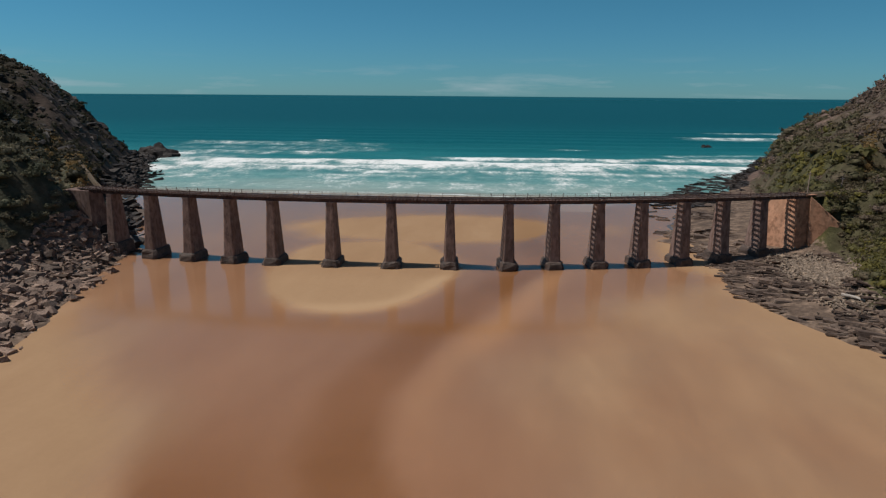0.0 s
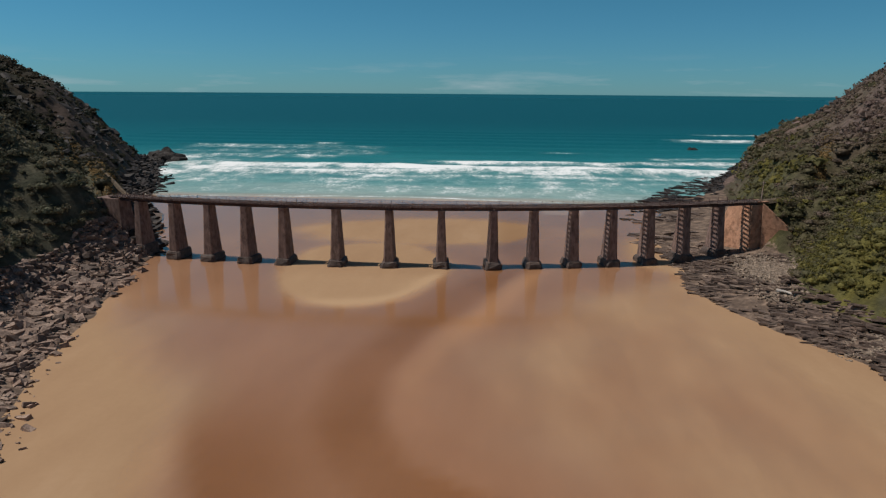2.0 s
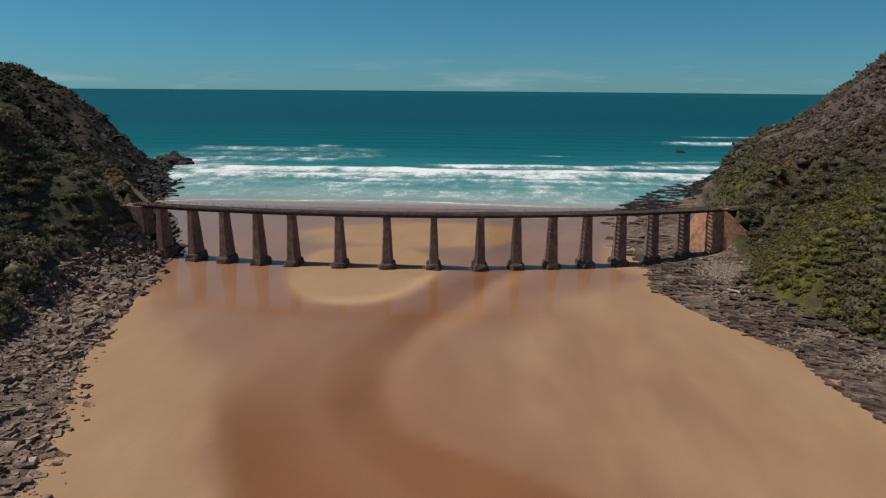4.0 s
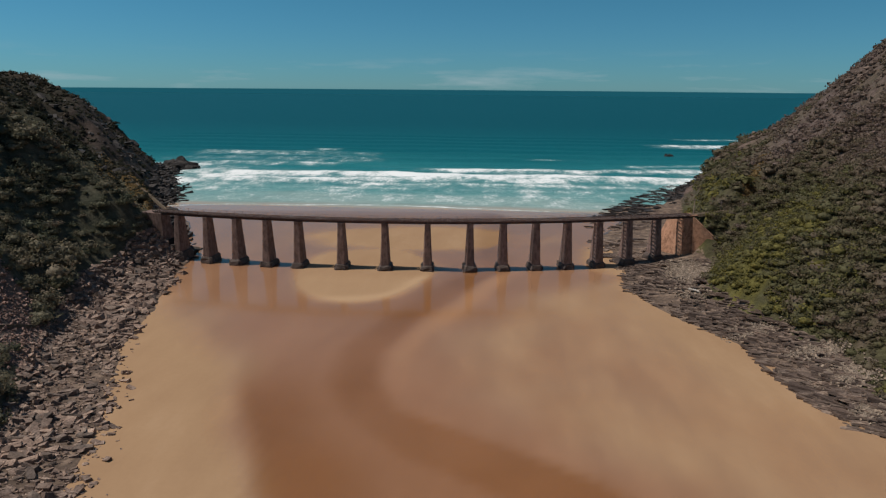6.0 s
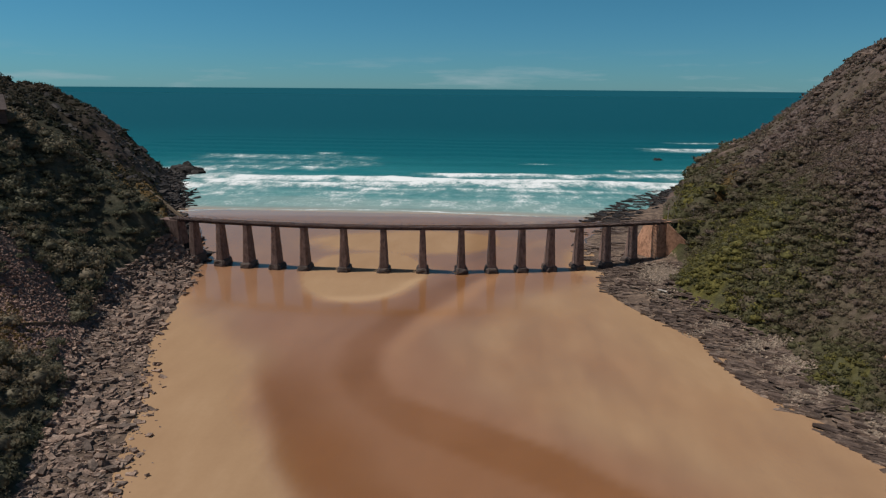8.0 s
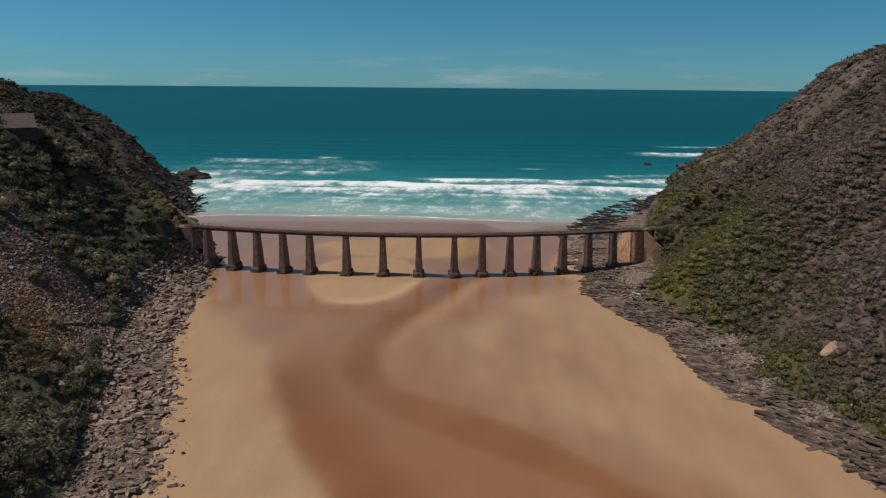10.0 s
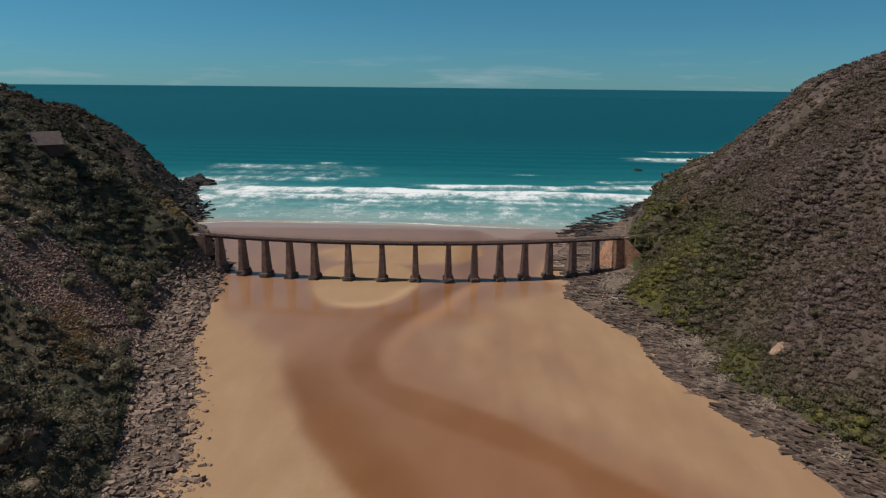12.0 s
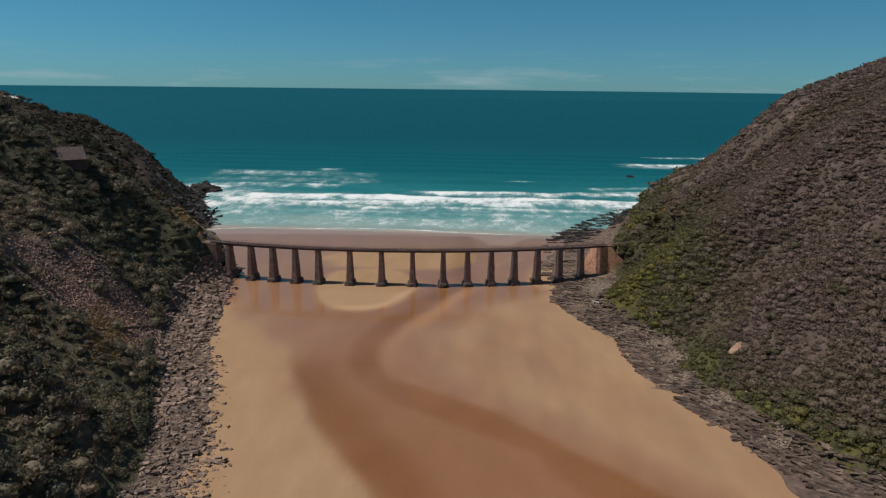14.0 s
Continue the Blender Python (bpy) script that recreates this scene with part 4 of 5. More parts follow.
# the scree higher up on the west slope
k = 12000
x, y = rng.normal(-111, 13, k), rng.normal(64, 15, k)
z = land_left(x, y)
size = 0.22 + 0.55 * rng.random(k) ** 2.5
ok = (z > 3) & (rock_left(x, y) > 0.25)
x, y, z, size = x[ok], y[ok], z[ok], size[ok]
v, f = many(SMALL, np.stack([x, y, z + 0.1 * size], -1), np.stack([1.2 * size, size, 0.9 * size], -1), rng.uniform(0, 6.3, len(x)), rng.normal(0, 0.35, (len(x), 2)), rng)
stuff("scree", v, f, SCREE, "slope of broken grey scree among scrub", "scree")

# tilted ledges of slate on the east shore, each a thing
slab_meshes = []
for v, f in SLABS:
    me = raw_mesh("rock_ledge", v, f)
    me.materials.append(ROCK_R)
    slab_meshes.append(me)


def belt_right(count, y0, y1, pw=1.0):
    y = rng.uniform(y0, y1, count)
    u = rng.random(count) ** pw
    a, b = np.interp(y, ry_, rx_), np.interp(y, rty, rtx) + 1
    x = a + (b - a) * u
    z = np.maximum(land_right(x, y), sand_height(x, y))
    return x, y, z, u


x, y, z, u = belt_right(900, -5, 166)
strata = grain(x * 0.8 + 0.3 * y, y, 11, 97, 2) + 0.25 * (u - 0.5)
ok = np.nonzero(strata > -0.38)[0][:300]
x, y, z, u = x[ok], y[ok], z[ok], u[ok]
for i in range(300):
    long = 3.2 + 6.0 * rng.random() ** 1.5
    strike = -float(np.interp(y[i], [45, 75, 105, 140], [0.55, 0.5, 0.42, 0.3]))
    pebbly = math.hypot((x[i] - 75) / 9, (y[i] - 149) / 16) < 1
    if pebbly:
        long *= 0.35
    ob = new("rock_ledge", slab_meshes[i % 8])
    ob.matrix_basis = Matrix.LocRotScale((x[i] + long * 0.2, y[i], z[i] - 0.05), Euler((rng.normal(-0.14, 0.05), rng.normal(0.02, 0.05), strike + rng.normal(0, 0.07))), (long, 1.7 + 2.4 * rng.random(), 0.8 + 0.7 * rng.random()))
    tagged(ob, "tilted dark slate ledge beside the sand", "rock ledge", "slate ledges along the east shore")
x, y, z, u = belt_right(4500, -70, 168)
long = 0.8 + 3.4 * rng.random(4500) ** 2
ok = (np.hypot((x - 75) / 8, (y - 149) / 15) > 0.9) & (grain(x * 0.8 + 0.3 * y, y, 11, 97, 2) + 0.25 * (u - 0.5) > -0.7 + 0.6 * rng.random(4500))
x, y, z, long = x[ok], y[ok], z[ok], long[ok]
v, f = many(SLABS, np.stack([x, y, z], -1), np.stack([1.2 * long, 0.45 + 0.28 * long, 0.35 + 0.12 * long], -1), -np.interp(y, [45, 75, 105, 140], [0.55, 0.5, 0.42, 0.3]) + rng.normal(0, 0.3, len(x)), np.stack([rng.normal(-0.12, 0.15, len(x)), rng.normal(0.02, 0.12, len(x))], -1), rng)
stuff("slate_rubble", v, f, ROCK_RS, "layered dark slate rubble along the shore", "rocks")

# pale cobbles washed up below the bridge, and smaller drifts along the ledges
cob = []
for cx, cy, sx, sy, k in ((75, 149, 3.8, 7.5, 2800), (69, 129, 2.4, 3.0, 450), (84, 89, 3.0, 1.6, 700), (85, 77, 2.6, 2.4, 700), (83, 64, 3.0, 1.5, 420), (75, 102, 3.5, 1.6, 420), (93, 49, 3.5, 2, 420), (99, 27, 3.5, 2, 300)):
    cob.append(np.stack([rng.normal(cx, sx, k), rng.normal(cy, sy, k)], -1))
cob = np.concatenate(cob)
x, y = cob[:, 0], cob[:, 1]
z = land_right(x, y)
size = 0.35 + 0.45 * rng.random(len(x)) ** 2
ok = z < 5.5
v, f = many(SMALL, np.stack([x, y, z + 0.25 + 0.12 * size], -1)[ok], np.stack([1.1 * size, 0.9 * size, size], -1)[ok], rng.uniform(0, 6.3, ok.sum()), rng.normal(0, 0.3, (ok.sum(), 2)), rng)
stuff("cobbles", v, f, PEBBLE, "bank of pale washed cobbles under the slope", "cobbles")

# dark rocks beyond the bridge, both shores
x, y, z, u = belt_right(2600, 172, 520, 0.9)
layer = grain(x * 0.6, y * 1.6, 13, 98, 2)
ok = (layer > -0.12) | (y > 300)
x, y, z, u = x[ok], y[ok], z[ok], u[ok]
k = len(x)
size = 0.9 + 3.0 * rng.random(k) ** 2.2
z = np.where(z > 4.5, -3.0, np.minimum(z, 1.4 + 0.006 * np.maximum(y - 250, 0)))
turn = rng.normal(-0.15, 0.45, k)
tip = np.stack([rng.normal(-0.05, 0.06, k), rng.normal(0.03, 0.05, k)], -1)
wet = y + 0.8 * (60 - x) + 14 * grain(x, y, 30, 95, 2) > 236
for ledges, ledge_mat, lab in ((~wet, ROCK_RS, "brown ledges of rock beside the beach"), (wet, ROCK_SEA, "black wave-washed ledges below the east headland")):
    vr, fr = many(SLABS, np.stack([x, y, np.maximum(z, -0.5) - 0.05], -1)[ledges], np.stack([1.8 * size, 1.1 * size, 0.8 + 0.3 * size], -1)[ledges], turn[ledges], tip[ledges], rng)
    stuff("east_shore_rocks", vr, fr, ledge_mat, lab, "rocks")
k = 2600
y = rng.uniform(158, 415, k)
x = np.interp(y, ty, tx) + rng.normal(2, 4.5, k) + 13 * rng.random(k) ** 2 * smooth(y, 230, 300)
z = np.maximum(land_left(x, y), -0.7)
z = np.where(z > 5.0, -4.0, z)
size = 0.8 + 3.0 * rng.random(k) ** 2.5
v, f = many(STONES, np.stack([x, y, z + 0.1 * size], -1), np.stack([1.9 * size, 1.1 * size, 0.7 * size], -1), rng.normal(0, 0.6, k), rng.normal(0, 0.25, (k, 2)), rng)
stuff("west_shore_rocks", v, f, ROCK_SEA, "dark wave-washed rocks below the west headland", "rocks")


def sea_rock(x, y, long, wide, high, turn, label, seed):
    """A jagged rock in the sea: a low mass broken into ridges and ledges."""
    bm = bmesh.new()
    bmesh.ops.create_icosphere(bm, subdivisions=4, radius=1.0)
    off = Vector((seed * 7.1, seed * 3.3, 0))
    for q in bm.verts:
        c = q.co.copy()
        tall = 0.45 + 0.55 * (0.5 - 0.5 * c.x) + 0.55 * noise.noise(Vector((c.x * 2.6, c.y * 1.2, 0)) + off)
        rag = 1 + 0.22 * noise.noise(c * 2.2 + off) + 0.12 * noise.noise(c * 5.5 + off)
        q.co = Vector((c.x * long / 2 * rag, c.y * wide / 2 * rag, (max(c.z, -0.25) * rag * max(tall, 0.15) + 0.10 * noise.noise(c * 8 + off)) * high))
    bm.transform(Matrix.Translation((x, y, -0.6)) @ Matrix.Rotation(radians(turn), 4, "Z"))
    return tagged(part("sea_rock", bm, ROCK_SEA), label, "rock", "rocks standing in the surf")

sea_rock(-222, 400, 30, 14, 10.0, -3, "jagged black rock at the tip of the headland", 1)
sea_rock(-215, 374, 12, 6, 2.4, -8, "low black rock awash in the surf", 2)
sea_rock(-192, 328, 12, 4, 1.8, 5, "low black rock awash in the surf", 3)
sea_rock(176, 551, 10, 6, 2.6, 10, "small black rock standing out in the sea", 4)

# outcrops on the hills
x = np.concatenate([rng.normal(182, 9, 60), rng.normal(176, 16, 60)])
y = np.concatenate([rng.normal(258, 14, 60), rng.normal(375, 22, 60)])
size = 1.2 + 3.5 * rng.random(120) ** 2
z = land_right(x, y)
v, f = many(STONES, np.stack([x, y, z], -1), np.stack([1.3 * size, size, 0.75 * size], -1), rng.normal(0, 0.5, 120), rng.normal(0, 0.3, (120, 2)), rng)
stuff("outcrop", v, f, ROCK_RS, "broken brown rock outcrops on the ridge", "rocks")

k = 1500
x, y = rng.uniform(-300, -170, k), rng.uniform(225, 410, k)
z, d = land_left(x, y), into(x, y, TOE_L, -1)
ok = (d > 3) & (d < 70) & (z > 4) & (rng.random(k) < 0.25 + 0.75 * smooth(grain(x, y * 0.6, 26, 93, 3), -0.1, 0.35))
x, y, z = x[ok], y[ok], z[ok]
size = 1.2 + 4.2 * rng.random(len(x)) ** 2.6
v, f = many(STONES, np.stack([x, y, z], -1), np.stack([1.5 * size, size, 0.7 * size], -1), rng.normal(-0.5, 0.4, len(x)), np.stack([rng.normal(0.1, 0.25, len(x)), rng.normal(0.35, 0.25, len(x))], -1), rng)
stuff("headland_outcrop", v, f, ROCK_SEA, "dark craggy rock breaking through the headland scrub", "rocks")

# ---- scrub ----
def shrub_core(seed):
    bm = bmesh.new()
    bmesh.ops.create_icosphere(bm, subdivisions=1, radius=0.68)
    bm.verts.ensure_lookup_table()
    bm.verts.index_update()
    r = random.Random(seed)
    for q in bm.verts:
        q.co *= 1 + 0.34 * noise.noise(q.co * 1.9 + Vector((seed * 5.3, 0, 0))) + r.uniform(-0.09, 0.09)
        q.co.z = max(q.co.z, -0.35) * 0.9
    v = np.array([q.co[:] for q in bm.verts])
    f = np.array([[q.index for q in t.verts] for t in bm.faces])
    bm.free()
    return v, f


CORES = [shrub_core(k) for k in range(6)]


def shrub_mesh(name, x, y, z, rad, zone, leaves, rng, leaf=0.34, flat=(0.62, 1.0)):
    """Many shrubs in one mesh: a rough core and a loose shell of leaf clumps on each."""
    n = len(x)
    vs, fs, zs, ss, base = [], [], [], [], 0
    tint = rng.random(n)
    pick = rng.integers(len(CORES), size=n)
    turn = rng.uniform(0, 6.283, n)
    squash = rng.uniform(*flat, n)
    for k, (v, f) in enumerate(CORES):
        i = np.nonzero(pick == k)[0]
        c, s = np.cos(turn[i])[:, None], np.sin(turn[i])[:, None]
        px = (v[None, :, 0] * c - v[None, :, 1] * s) * rad[i][:, None] + x[i][:, None]
        py = (v[None, :, 0] * s + v[None, :, 1] * c) * rad[i][:, None] + y[i][:, None]
        pz = v[None, :, 2] * (rad[i] * squash[i])[:, None] + z[i][:, None]
        vs.append(np.stack([px, py, pz], -1).reshape(-1, 3))
        fs.append((f[None] + (np.arange(len(i)) * len(v))[:, None, None] + base).reshape(-1, 3))
        zs.append(np.repeat(zone[i], len(v)))
        ss.append(np.repeat(tint[i], len(v)))
        base += len(i) * len(v)
    # the leaf clumps
    i = np.repeat(np.arange(n), leaves)
    m = len(i)
    d = rng.normal(size=(m, 3))
    d[:, 2] = np.abs(d[:, 2]) * 0.9 - 0.15
    d /= np.linalg.norm(d, axis=1)[:, None]
    reach = rng.uniform(0.6, 1.16, m)[:, None]
    c = d * reach * np.stack([rad[i], rad[i], rad[i] * squash[i]], -1) + np.stack([x[i], y[i], z[i]], -1)
    # each leaf faces roughly outwards
    face = d + 0.42 * rng.normal(size=(m, 3))
    face /= np.linalg.norm(face, axis=1)[:, None]
    a = np.cross(face, rng.normal(size=(m, 3)))
    a /= np.linalg.norm(a, axis=1)[:, None] + 1e-6
    b = np.cross(face, a)
    w = (leaf * rng.uniform(0.6, 1.4, m) * (0.6 + 0.4 * rad[i]))[:, None]
    tri = np.stack([c + a * w, c - a * w * 0.5 + b * w * 0.85, c - a * w * 0.5 - b * w * 0.85], 1)
    vs.append(tri.reshape(-1, 3))
    fs.append((np.arange(m * 3) + base).reshape(-1, 3))
    zs.append(np.repeat(zone[i], 3))
    ss.append(np.repeat(tint[i], 3))
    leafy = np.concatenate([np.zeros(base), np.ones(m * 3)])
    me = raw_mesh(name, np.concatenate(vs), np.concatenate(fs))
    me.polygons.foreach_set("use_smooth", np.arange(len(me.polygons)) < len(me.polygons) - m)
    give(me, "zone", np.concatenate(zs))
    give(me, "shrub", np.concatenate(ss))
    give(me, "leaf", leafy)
    return me


def scatter(side, count, x0, x1, y0, y1, rng):
    x, y = rng.uniform(x0, x1, count), rng.uniform(y0, y1, count)
    toe = TOE_L if side < 0 else TOE_R
    d = into(x, y, toe, side)
    rock = rock_left(x, y) if side < 0 else rock_right(x, y)
    thin = smooth(grain(x, y, 14, 80, 3), -0.55, -0.1)
    keep = (d > 0.5 + 2.5 * rng.random(count)) & (d < 140) & (rng.random(count) < (1 - 0.96 * rock) * (0.55 + 0.45 * thin))
    x, y, d = x[keep], y[keep], d[keep]
    z = land_left(x, y) if side < 0 else land_right(x, y)
    return x, y, z, d


def clear_of(x, y, spots):
    ok = np.ones(len(x), bool)
    for cx, cy, r in spots:
        ok &= np.hypot(x - cx, y - cy) > r
    for line, half in ((TRACK_L, 1.3), (TRACK_R, 2.6)):
        for (ax, ay, _), (bx, by, _) in zip(line, line[1:]):
            for t in (0, 0.25, 0.5, 0.75):
                ok &= np.hypot(x - ax - t * (bx - ax), y - ay - t * (by - ay)) > half
    return ok


SCARS = [(100, 64, 1.6), (101.5, 64.3, 1.2), (-162, 139, 7.5), (-308, 296, 5.0), (-212, 258, 3.5), (-121, 177, 4.0), (-136, 194, 5.0), (-150, 212, 5.0), (-166, 232, 5.0), (-184, 250, 5.0), (-200, 266, 4.5), (110, 203, 3.0), (116, 215, 3.0), (123, 228, 3.0), (131, 242, 3.0)]


def cover(name, side, count, box, r0, r1, leaves, material, label, leaf, seed):
    r = np.random.default_rng(seed)
    x, y, z, d = scatter(side, count, *box, r)
    ok = clear_of(x, y, SCARS)
    x, y, z, d = x[ok], y[ok], z[ok], d[ok]
    rad = 1.15 * (r0 + (r1 - r0) * r.random(len(x)) ** 3.2)
    rad *= 0.75 + 0.7 * smooth(grain(x, y, 16, 86, 3), -0.3, 0.45)
    if side > 0:
        rad *= 1 + 0.45 * (1 - smooth(d, 8, 32)) * smooth(y, 70, 110)
    me = shrub_mesh(name, x, y, z + 0.12 * rad, rad, zone_of(side, d, x, y, r), leaves, r, leaf, (0.5, 0.85) if side < 0 else (0.42, 0.75))
    me.materials.append(material)
    return tagged(new(name, me), label, "scrub", kind="stuff")


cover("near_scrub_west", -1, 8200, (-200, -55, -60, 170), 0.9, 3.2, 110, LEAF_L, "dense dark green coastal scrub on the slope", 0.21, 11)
# headland scrub in the darkened copy that stands in for shade
cover("far_scrub_west", -1, 9500, (-370, -100, 165, 440), 1.0, 2.8, 26, LEAF_SHADE, "dark low scrub over the headland", 0.4, 12)
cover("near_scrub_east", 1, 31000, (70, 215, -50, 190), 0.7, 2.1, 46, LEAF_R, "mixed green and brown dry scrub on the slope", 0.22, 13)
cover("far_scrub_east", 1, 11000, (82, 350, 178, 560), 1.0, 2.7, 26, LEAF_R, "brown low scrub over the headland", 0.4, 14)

# strips of dry golden grass beside the line
def dry_strip(name, line, width, count, side, label, seed):
    r = np.random.default_rng(seed)
    t = r.random(count) * (len(line) - 1)
    k = t.astype(int)
    pts = np.array(line, float)
    c = pts[k] + (pts[k + 1] - pts[k]) * (t - k)[:, None] + width * r.normal(0, 0.5, (count, 2))
    x, y = c[:, 0], c[:, 1]
    z = land_left(x, y) if side < 0 else land_right(x, y)
    me = shrub_mesh(name, x, y, z + 0.05, r.uniform(0.3, 0.8, count), r.random(count), 16, r, 0.22, (0.4, 0.7))
    me.materials.append(DRY_GRASS)
    return tagged(new(name, me), label, "grass", kind="stuff")


dry_strip("dry_grass_west", [(-118, 173), (-136, 194), (-150, 212), (-166, 232), (-184, 250), (-204, 270)], 10.0, 2600, -1, "dry golden grass above the railway terrace", 31)
dry_strip("slope_grass_west", [(-106, 64), (-99, 54), (-92, 44), (-86, 36)], 7.0, 1100, -1, "yellowing grass between the scree and the shore", 33)
dry_strip("dry_grass_east", [(107, 196), (110, 203), (116, 215), (123, 228), (132, 246)], 3.0, 500, 1, "strip of dry golden grass up a gully", 32)

# larger bushes, each a thing
for side, mat_, lab, grp, cnt, seed in ((-1, LEAF_L, "rounded dark green bush on the slope", "bushes on the west slope", 130, 21), (1, LEAF_R, "rounded olive bush on the slope", "bushes on the east slope", 130, 22)):
    r = np.random.default_rng(seed)
    kinds = []
    for k in range(6):
        me = shrub_mesh("bush", np.array([0, 0.5, -0.45, 0.1]), np.array([0, 0.3, 0.35, -0.5]), np.array([0, 0.1, 0.05, -0.05]), np.array([0.85, 0.6, 0.62, 0.6]), np.full(4, (0.17 if side < 0 else 0.4) + 0.08 * k), 100, r, 0.1)
        me.materials.append(mat_)
        kinds.append(me)
    box = (-190, -60, -30, 160) if side < 0 else (90, 190, -10, 175)
    x, y, z, d = scatter(side, 2500, *box, r)
    ok = clear_of(x, y, SCARS) & (d > 3)
    x, y, z = x[ok][:cnt], y[ok][:cnt], z[ok][:cnt]
    for i in range(len(x)):
        ob = new("bush", kinds[i % 6])
        s = r.uniform(1.7, 3.1)
        ob.matrix_basis = Matrix.LocRotScale((x[i], y[i], z[i] + 0.25 * s), Euler((0, 0, r.uniform(0, 6.28))), (s, s, s * r.uniform(0.75, 1.0)))
        tagged(ob, lab, "bush", grp)

r = np.random.default_rng(24)
kinds = []
for k in range(4):
    me = shrub_mesh("bush", r.normal(0, 0.45, 7), r.normal(0, 0.45, 7), r.normal(0.05, 0.12, 7), r.uniform(0.4, 0.65, 7), np.full(7, 0.22 + 0.05 * k), 90, r, 0.09)
    me.materials.append(LEAF_R)
    kinds.append(me)
for i in range(26):
    x, y = r.uniform(93, 121), r.uniform(158, 182)
    ob = new("bush", kinds[i % 4])
    s = r.uniform(2.4, 4.2)
    ob.matrix_basis = Matrix.LocRotScale((x, y, float(land_right(np.array([x]), np.array([y]))[0]) + 0.2 * s), Euler((0, 0, r.uniform(0, 6.28))), (s, s, s * r.uniform(0.65, 0.85)))
    tagged(ob, "large dark green bush above the abutment", "bush", "bushes above the east abutment")


# ---- small things ----
def at_height(x, y, side):
    fz = land_left if side < 0 else land_right
    return float(fz(np.array([float(x)]), np.array([float(y)]))[0])


# telegraph poles beside the line
for i, (dx, dy, h) in enumerate(((2.5, 3.5, 6.0), (14.0, 9.0, 4.2))):
    e = on_curve(ENDS[1], 0, TOP)
    pole = thing("line_pole", "thin weathered pole beside the railway", "pole", "poles by the line", place=(e.x + dx, e.y + dy, TOP - 0.4))
    bm = bmesh.new()
    bmesh.ops.create_cone(bm, cap_ends=True, segments=10, radius1=0.16, radius2=0.11, depth=h)
    bmesh.ops.translate(bm, verts=bm.verts[:], vec=(0, 0, h / 2))
    part("shaft", bm, TIMBER, pole)
    bm = bmesh.new()
    block(bm, -0.7, -0.06, h - 0.7, 0.7, 0.06, h - 0.55)
    part("crossarm", bm, TIMBER, pole)

# the drift log on the cobbles
log = thing("drift_log", "bleached drift log lying on cobbles", "log", place=(69.5, 126, at_height(69.5, 126, 1) + 0.45))
log.rotation_euler = (0, 0.05, radians(-38))
bm = bmesh.new()
bmesh.ops.create_cone(bm, cap_ends=True, segments=12, radius1=0.34, radius2=0.2, depth=7.0, matrix=Matrix.Rotation(radians(90), 4, "Y"))
bmesh.ops.subdivide_edges(bm, edges=[e for e in bm.edges if abs((e.verts[0].co - e.verts[1].co).x) > 3], cuts=8)
for q in bm.verts:
    q.co += noise.noise_vector(q.co * 0.6) * 0.14
part("trunk", bm, PALE_WOOD, log)
bm = bmesh.new()
strut(bm, (1.2, 0, 0), (2.4, 0.9, 0.5), 0.12, 0.12)
part("branch", bm, PALE_WOOD, log)

# bare orange patch in the scrub
xs, ys = np.linspace(94, 106, 32), np.linspace(60, 68, 32)
gxx, gyy = np.meshgrid(xs, ys)
hole = bar(gxx, gyy, 100, 64, 3.4, 2.0, 15) + 0.75 * grain(gxx, gyy, 2.2, 92, 3)
gz = land_right(gxx, gyy) + 0.45 - 1.3 * smooth(hole, 0.6, 1.1)
idx = np.arange(1024).reshape(32, 32)
q4 = np.stack([idx[:-1, :-1], idx[:-1, 1:], idx[1:, 1:], idx[1:, :-1]], -1).reshape(-1, 4)
me = raw_mesh("bare_patch", np.stack([gxx.ravel(), gyy.ravel(), gz.ravel()], -1), q4, True)
me.materials.append(SCAR)
tagged(new("bare_patch", me), "bare orange earth slip in the scrub", "earth", kind="structure")


PATH_LINE = [(-99 + 0.12 * (y - 60) - 0.02 * (y - 60) ** 2 * 0.3, y) for y in range(44, 82, 3)]
land_track("footpath", [(px_, float(py_), at_height(px_, py_, -1) + 0.25) for px_, py_ in PATH_LINE], 1.1, "trodden pale footpath across the scree")


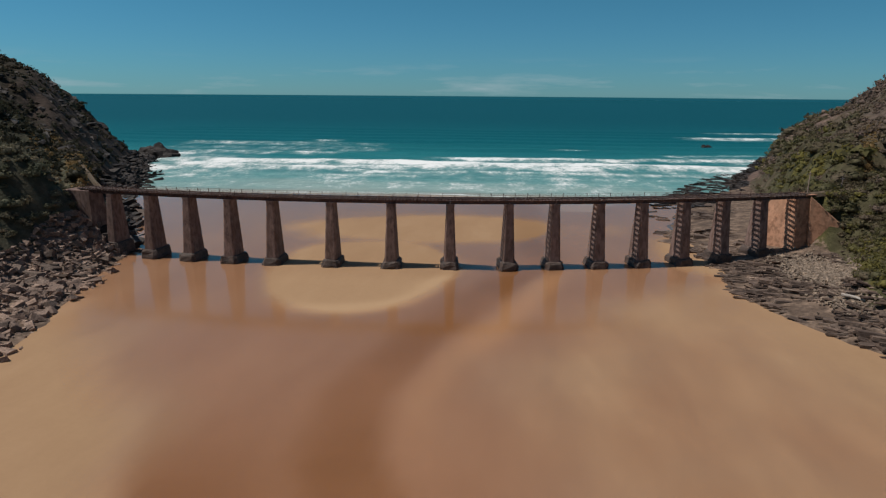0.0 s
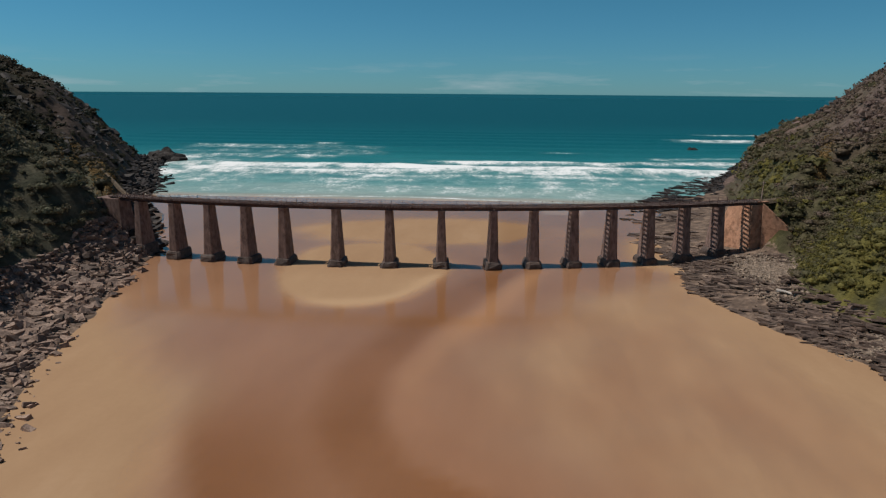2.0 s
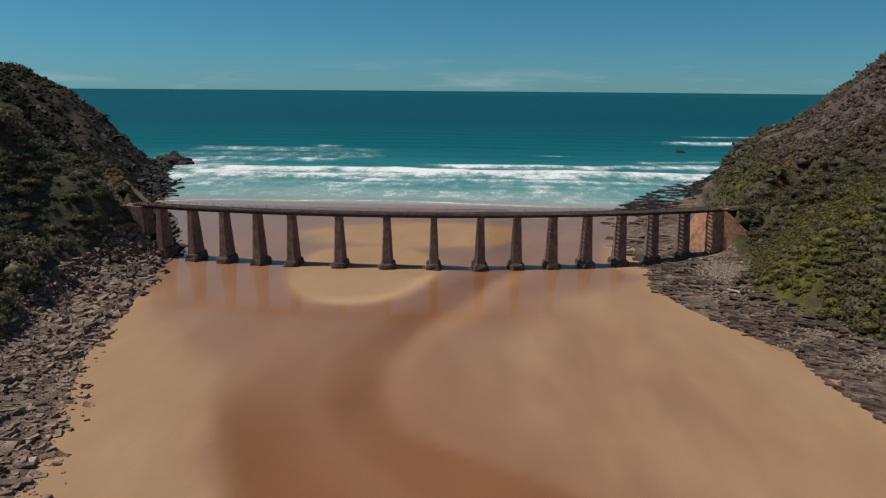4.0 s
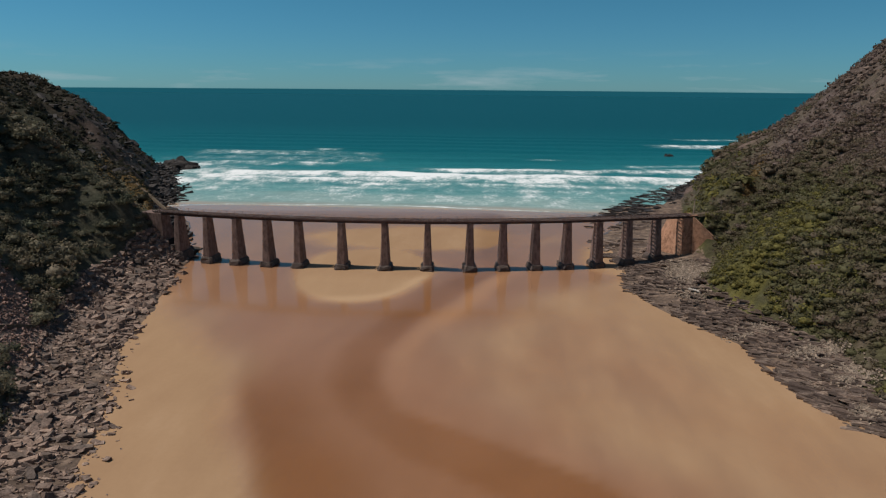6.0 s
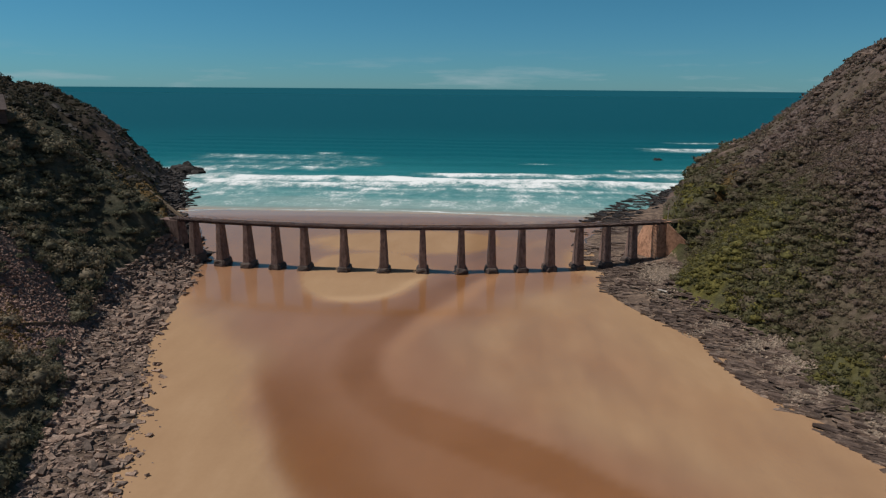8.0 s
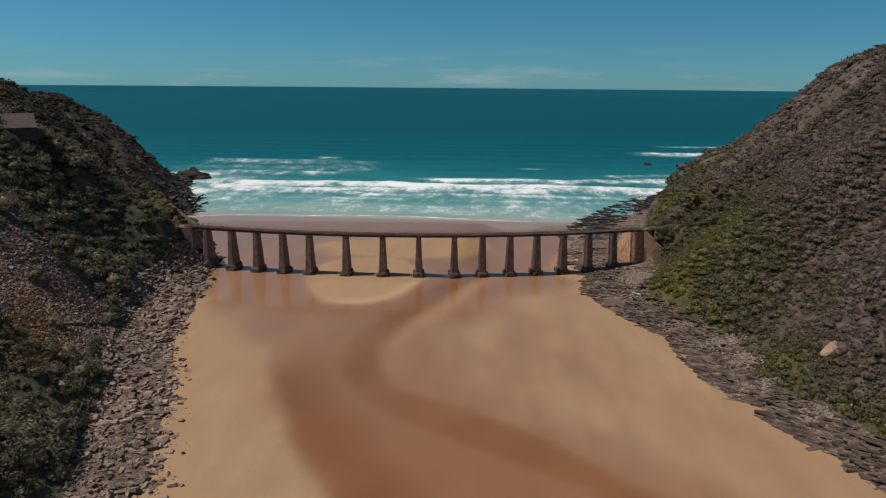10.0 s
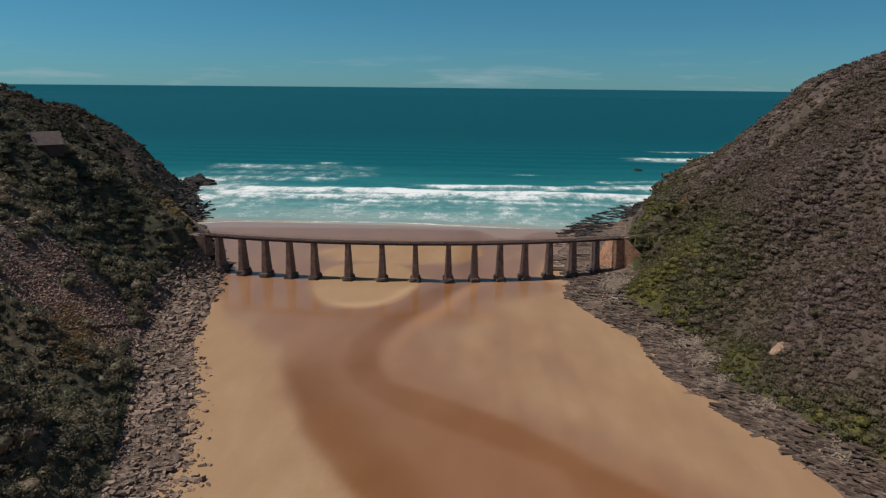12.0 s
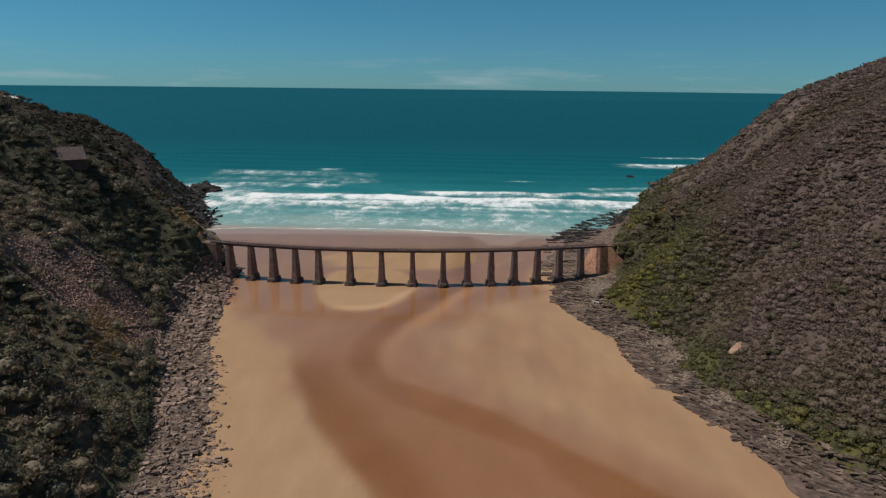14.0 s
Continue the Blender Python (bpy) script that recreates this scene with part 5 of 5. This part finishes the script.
def house(name, x, y, z, turn, length, width, wall_h, roof_h, roof_mat, label, wall_mat=PLASTER):
    h = thing(name, label, "house", place=(x, y, z))
    h.rotation_euler = (0, 0, radians(turn))
    bm = bmesh.new()
    block(bm, -length / 2, -width / 2, -4, length / 2, width / 2, wall_h)
    part("wall", bm, wall_mat, h)
    for side in (-1, 1):
        bm = bmesh.new()
        o = side * (width / 2 + 0.6)
        low = [(-length / 2 - 0.5, o, wall_h - 0.35), (length / 2 + 0.5, o, wall_h - 0.35), (length / 2 + 0.5, 0, wall_h + roof_h), (-length / 2 - 0.5, 0, wall_h + roof_h)]
        if side > 0:
            low = low[::-1]
        hexa(bm, low, [(a, b, c + 0.22) for a, b, c in low])
        bmesh.ops.recalc_face_normals(bm, faces=bm.faces[:])
        part("roof", bm, roof_mat, h)
    for side in (-1, 1):
        bm = bmesh.new()
        gx0 = side * length / 2
        v = [bm.verts.new((gx0, -width / 2, wall_h - 0.1)), bm.verts.new((gx0, width / 2, wall_h - 0.1)), bm.verts.new((gx0, 0, wall_h + roof_h - 0.05))]
        w = [bm.verts.new((q.co.x - side * 0.25, q.co.y, q.co.z)) for q in v]
        bm.faces.new(v), bm.faces.new(w[::-1])
        for i in range(3):
            j = (i + 1) % 3
            bm.faces.new((v[i], v[j], w[j], w[i]))
        bmesh.ops.recalc_face_normals(bm, faces=bm.faces[:])
        part("gable", bm, wall_mat, h)
    for i in range(2):
        win = bmesh.new()
        wx = -length / 4 + i * length / 2
        block(win, wx - 0.8, -width / 2 - 0.06, 0.9, wx + 0.8, -width / 2 - 0.01, wall_h - 0.5)
        pane = part("window", win, DARK_GLASS, h, "dark window pane")
        fr = bmesh.new()
        for a, b in ((wx - 0.9, wx - 0.8), (wx + 0.8, wx + 0.9)):
            block(fr, a, -width / 2 - 0.1, 0.8, b, -width / 2, wall_h - 0.4)
        part("frame", fr, PALE_WOOD, pane)
    return h


cottage = house("cottage", -165, 139, at_height(-165, 139, -1) - 0.2, 42, 15, 13, 0.9, 4.6, ROOF, "steep brown-roofed cottage sunk in hillside scrub", ROOF)
for side in (-1, 1):
    bm = bmesh.new()
    strut(bm, (-8.05, side * 7.2, 0.75), (-8.05, 0, 5.75), 0.3, 0.4)
    part("verge", bm, PALE_WOOD, cottage, "pale timber verge board")
house("villa", -308, 296, at_height(-306, 297, -1) - 0.6, 40, 11, 6, 2.6, 1.2, PLASTER, "low white house on the hilltop among trees")
house("hut", -212, 258, at_height(-212, 258, -1) - 0.4, 20, 2.4, 2.0, 1.4, 0.4, PLASTER, "small white hut beside the railway terrace")


def tree(x, y, z, h, seed):
    """A small wind-shaped tree: a leaning trunk, limbs and a ragged crown."""
    r = np.random.default_rng(seed)
    t = thing("tree", "small dark wind-shaped tree on the ridge", "tree", "trees on the ridge", place=(x, y, z))
    bm = bmesh.new()
    lean = Vector((0.18 * h * r.normal(), 0.1 * h, 0))
    for a, b, wa in ((Vector((0, 0, -0.6)), lean * 0.5 + Vector((0, 0, 0.45 * h)), 0.28), (lean * 0.5 + Vector((0, 0, 0.42 * h)), lean + Vector((0.14 * h, 0, 0.75 * h)), 0.16), (lean * 0.5 + Vector((0, 0, 0.42 * h)), lean + Vector((-0.2 * h, 0.05 * h, 0.7 * h)), 0.14), (lean * 0.5 + Vector((0, 0, 0.4 * h)), lean + Vector((0.02 * h, -0.16 * h, 0.72 * h)), 0.12)):
        strut(bm, a, b, wa, wa)
    part("trunk", bm, TIMBER, t)
    k = 9
    cx = lean.x + r.normal(0, 0.2 * h, k)
    cy = lean.y + r.normal(0, 0.14 * h, k)
    cz = (0.68 + 0.2 * r.random(k)) * h
    me = shrub_mesh("crown", cx, cy, cz, (0.10 + 0.12 * r.random(k)) * h, np.full(k, 0.15), 90, r, 0.16)
    me.materials.append(LEAF_L)
    crown = new("crown", me)
    crown.parent = t


for i, (x, y, h) in enumerate(((-297, 300, 6.0), (-300, 298, 5.0), (-294, 303, 4.6), (-303, 297, 5.0), (-290, 306, 4.0))):
    tree(x, y, at_height(x, y, -1), h, 60 + i)
for i, (x, y, h) in enumerate(((205, 250, 4.0), (192, 232, 3.2), (230, 268, 3.6))):
    tree(x, y, at_height(x, y, 1), h, 70 + i)
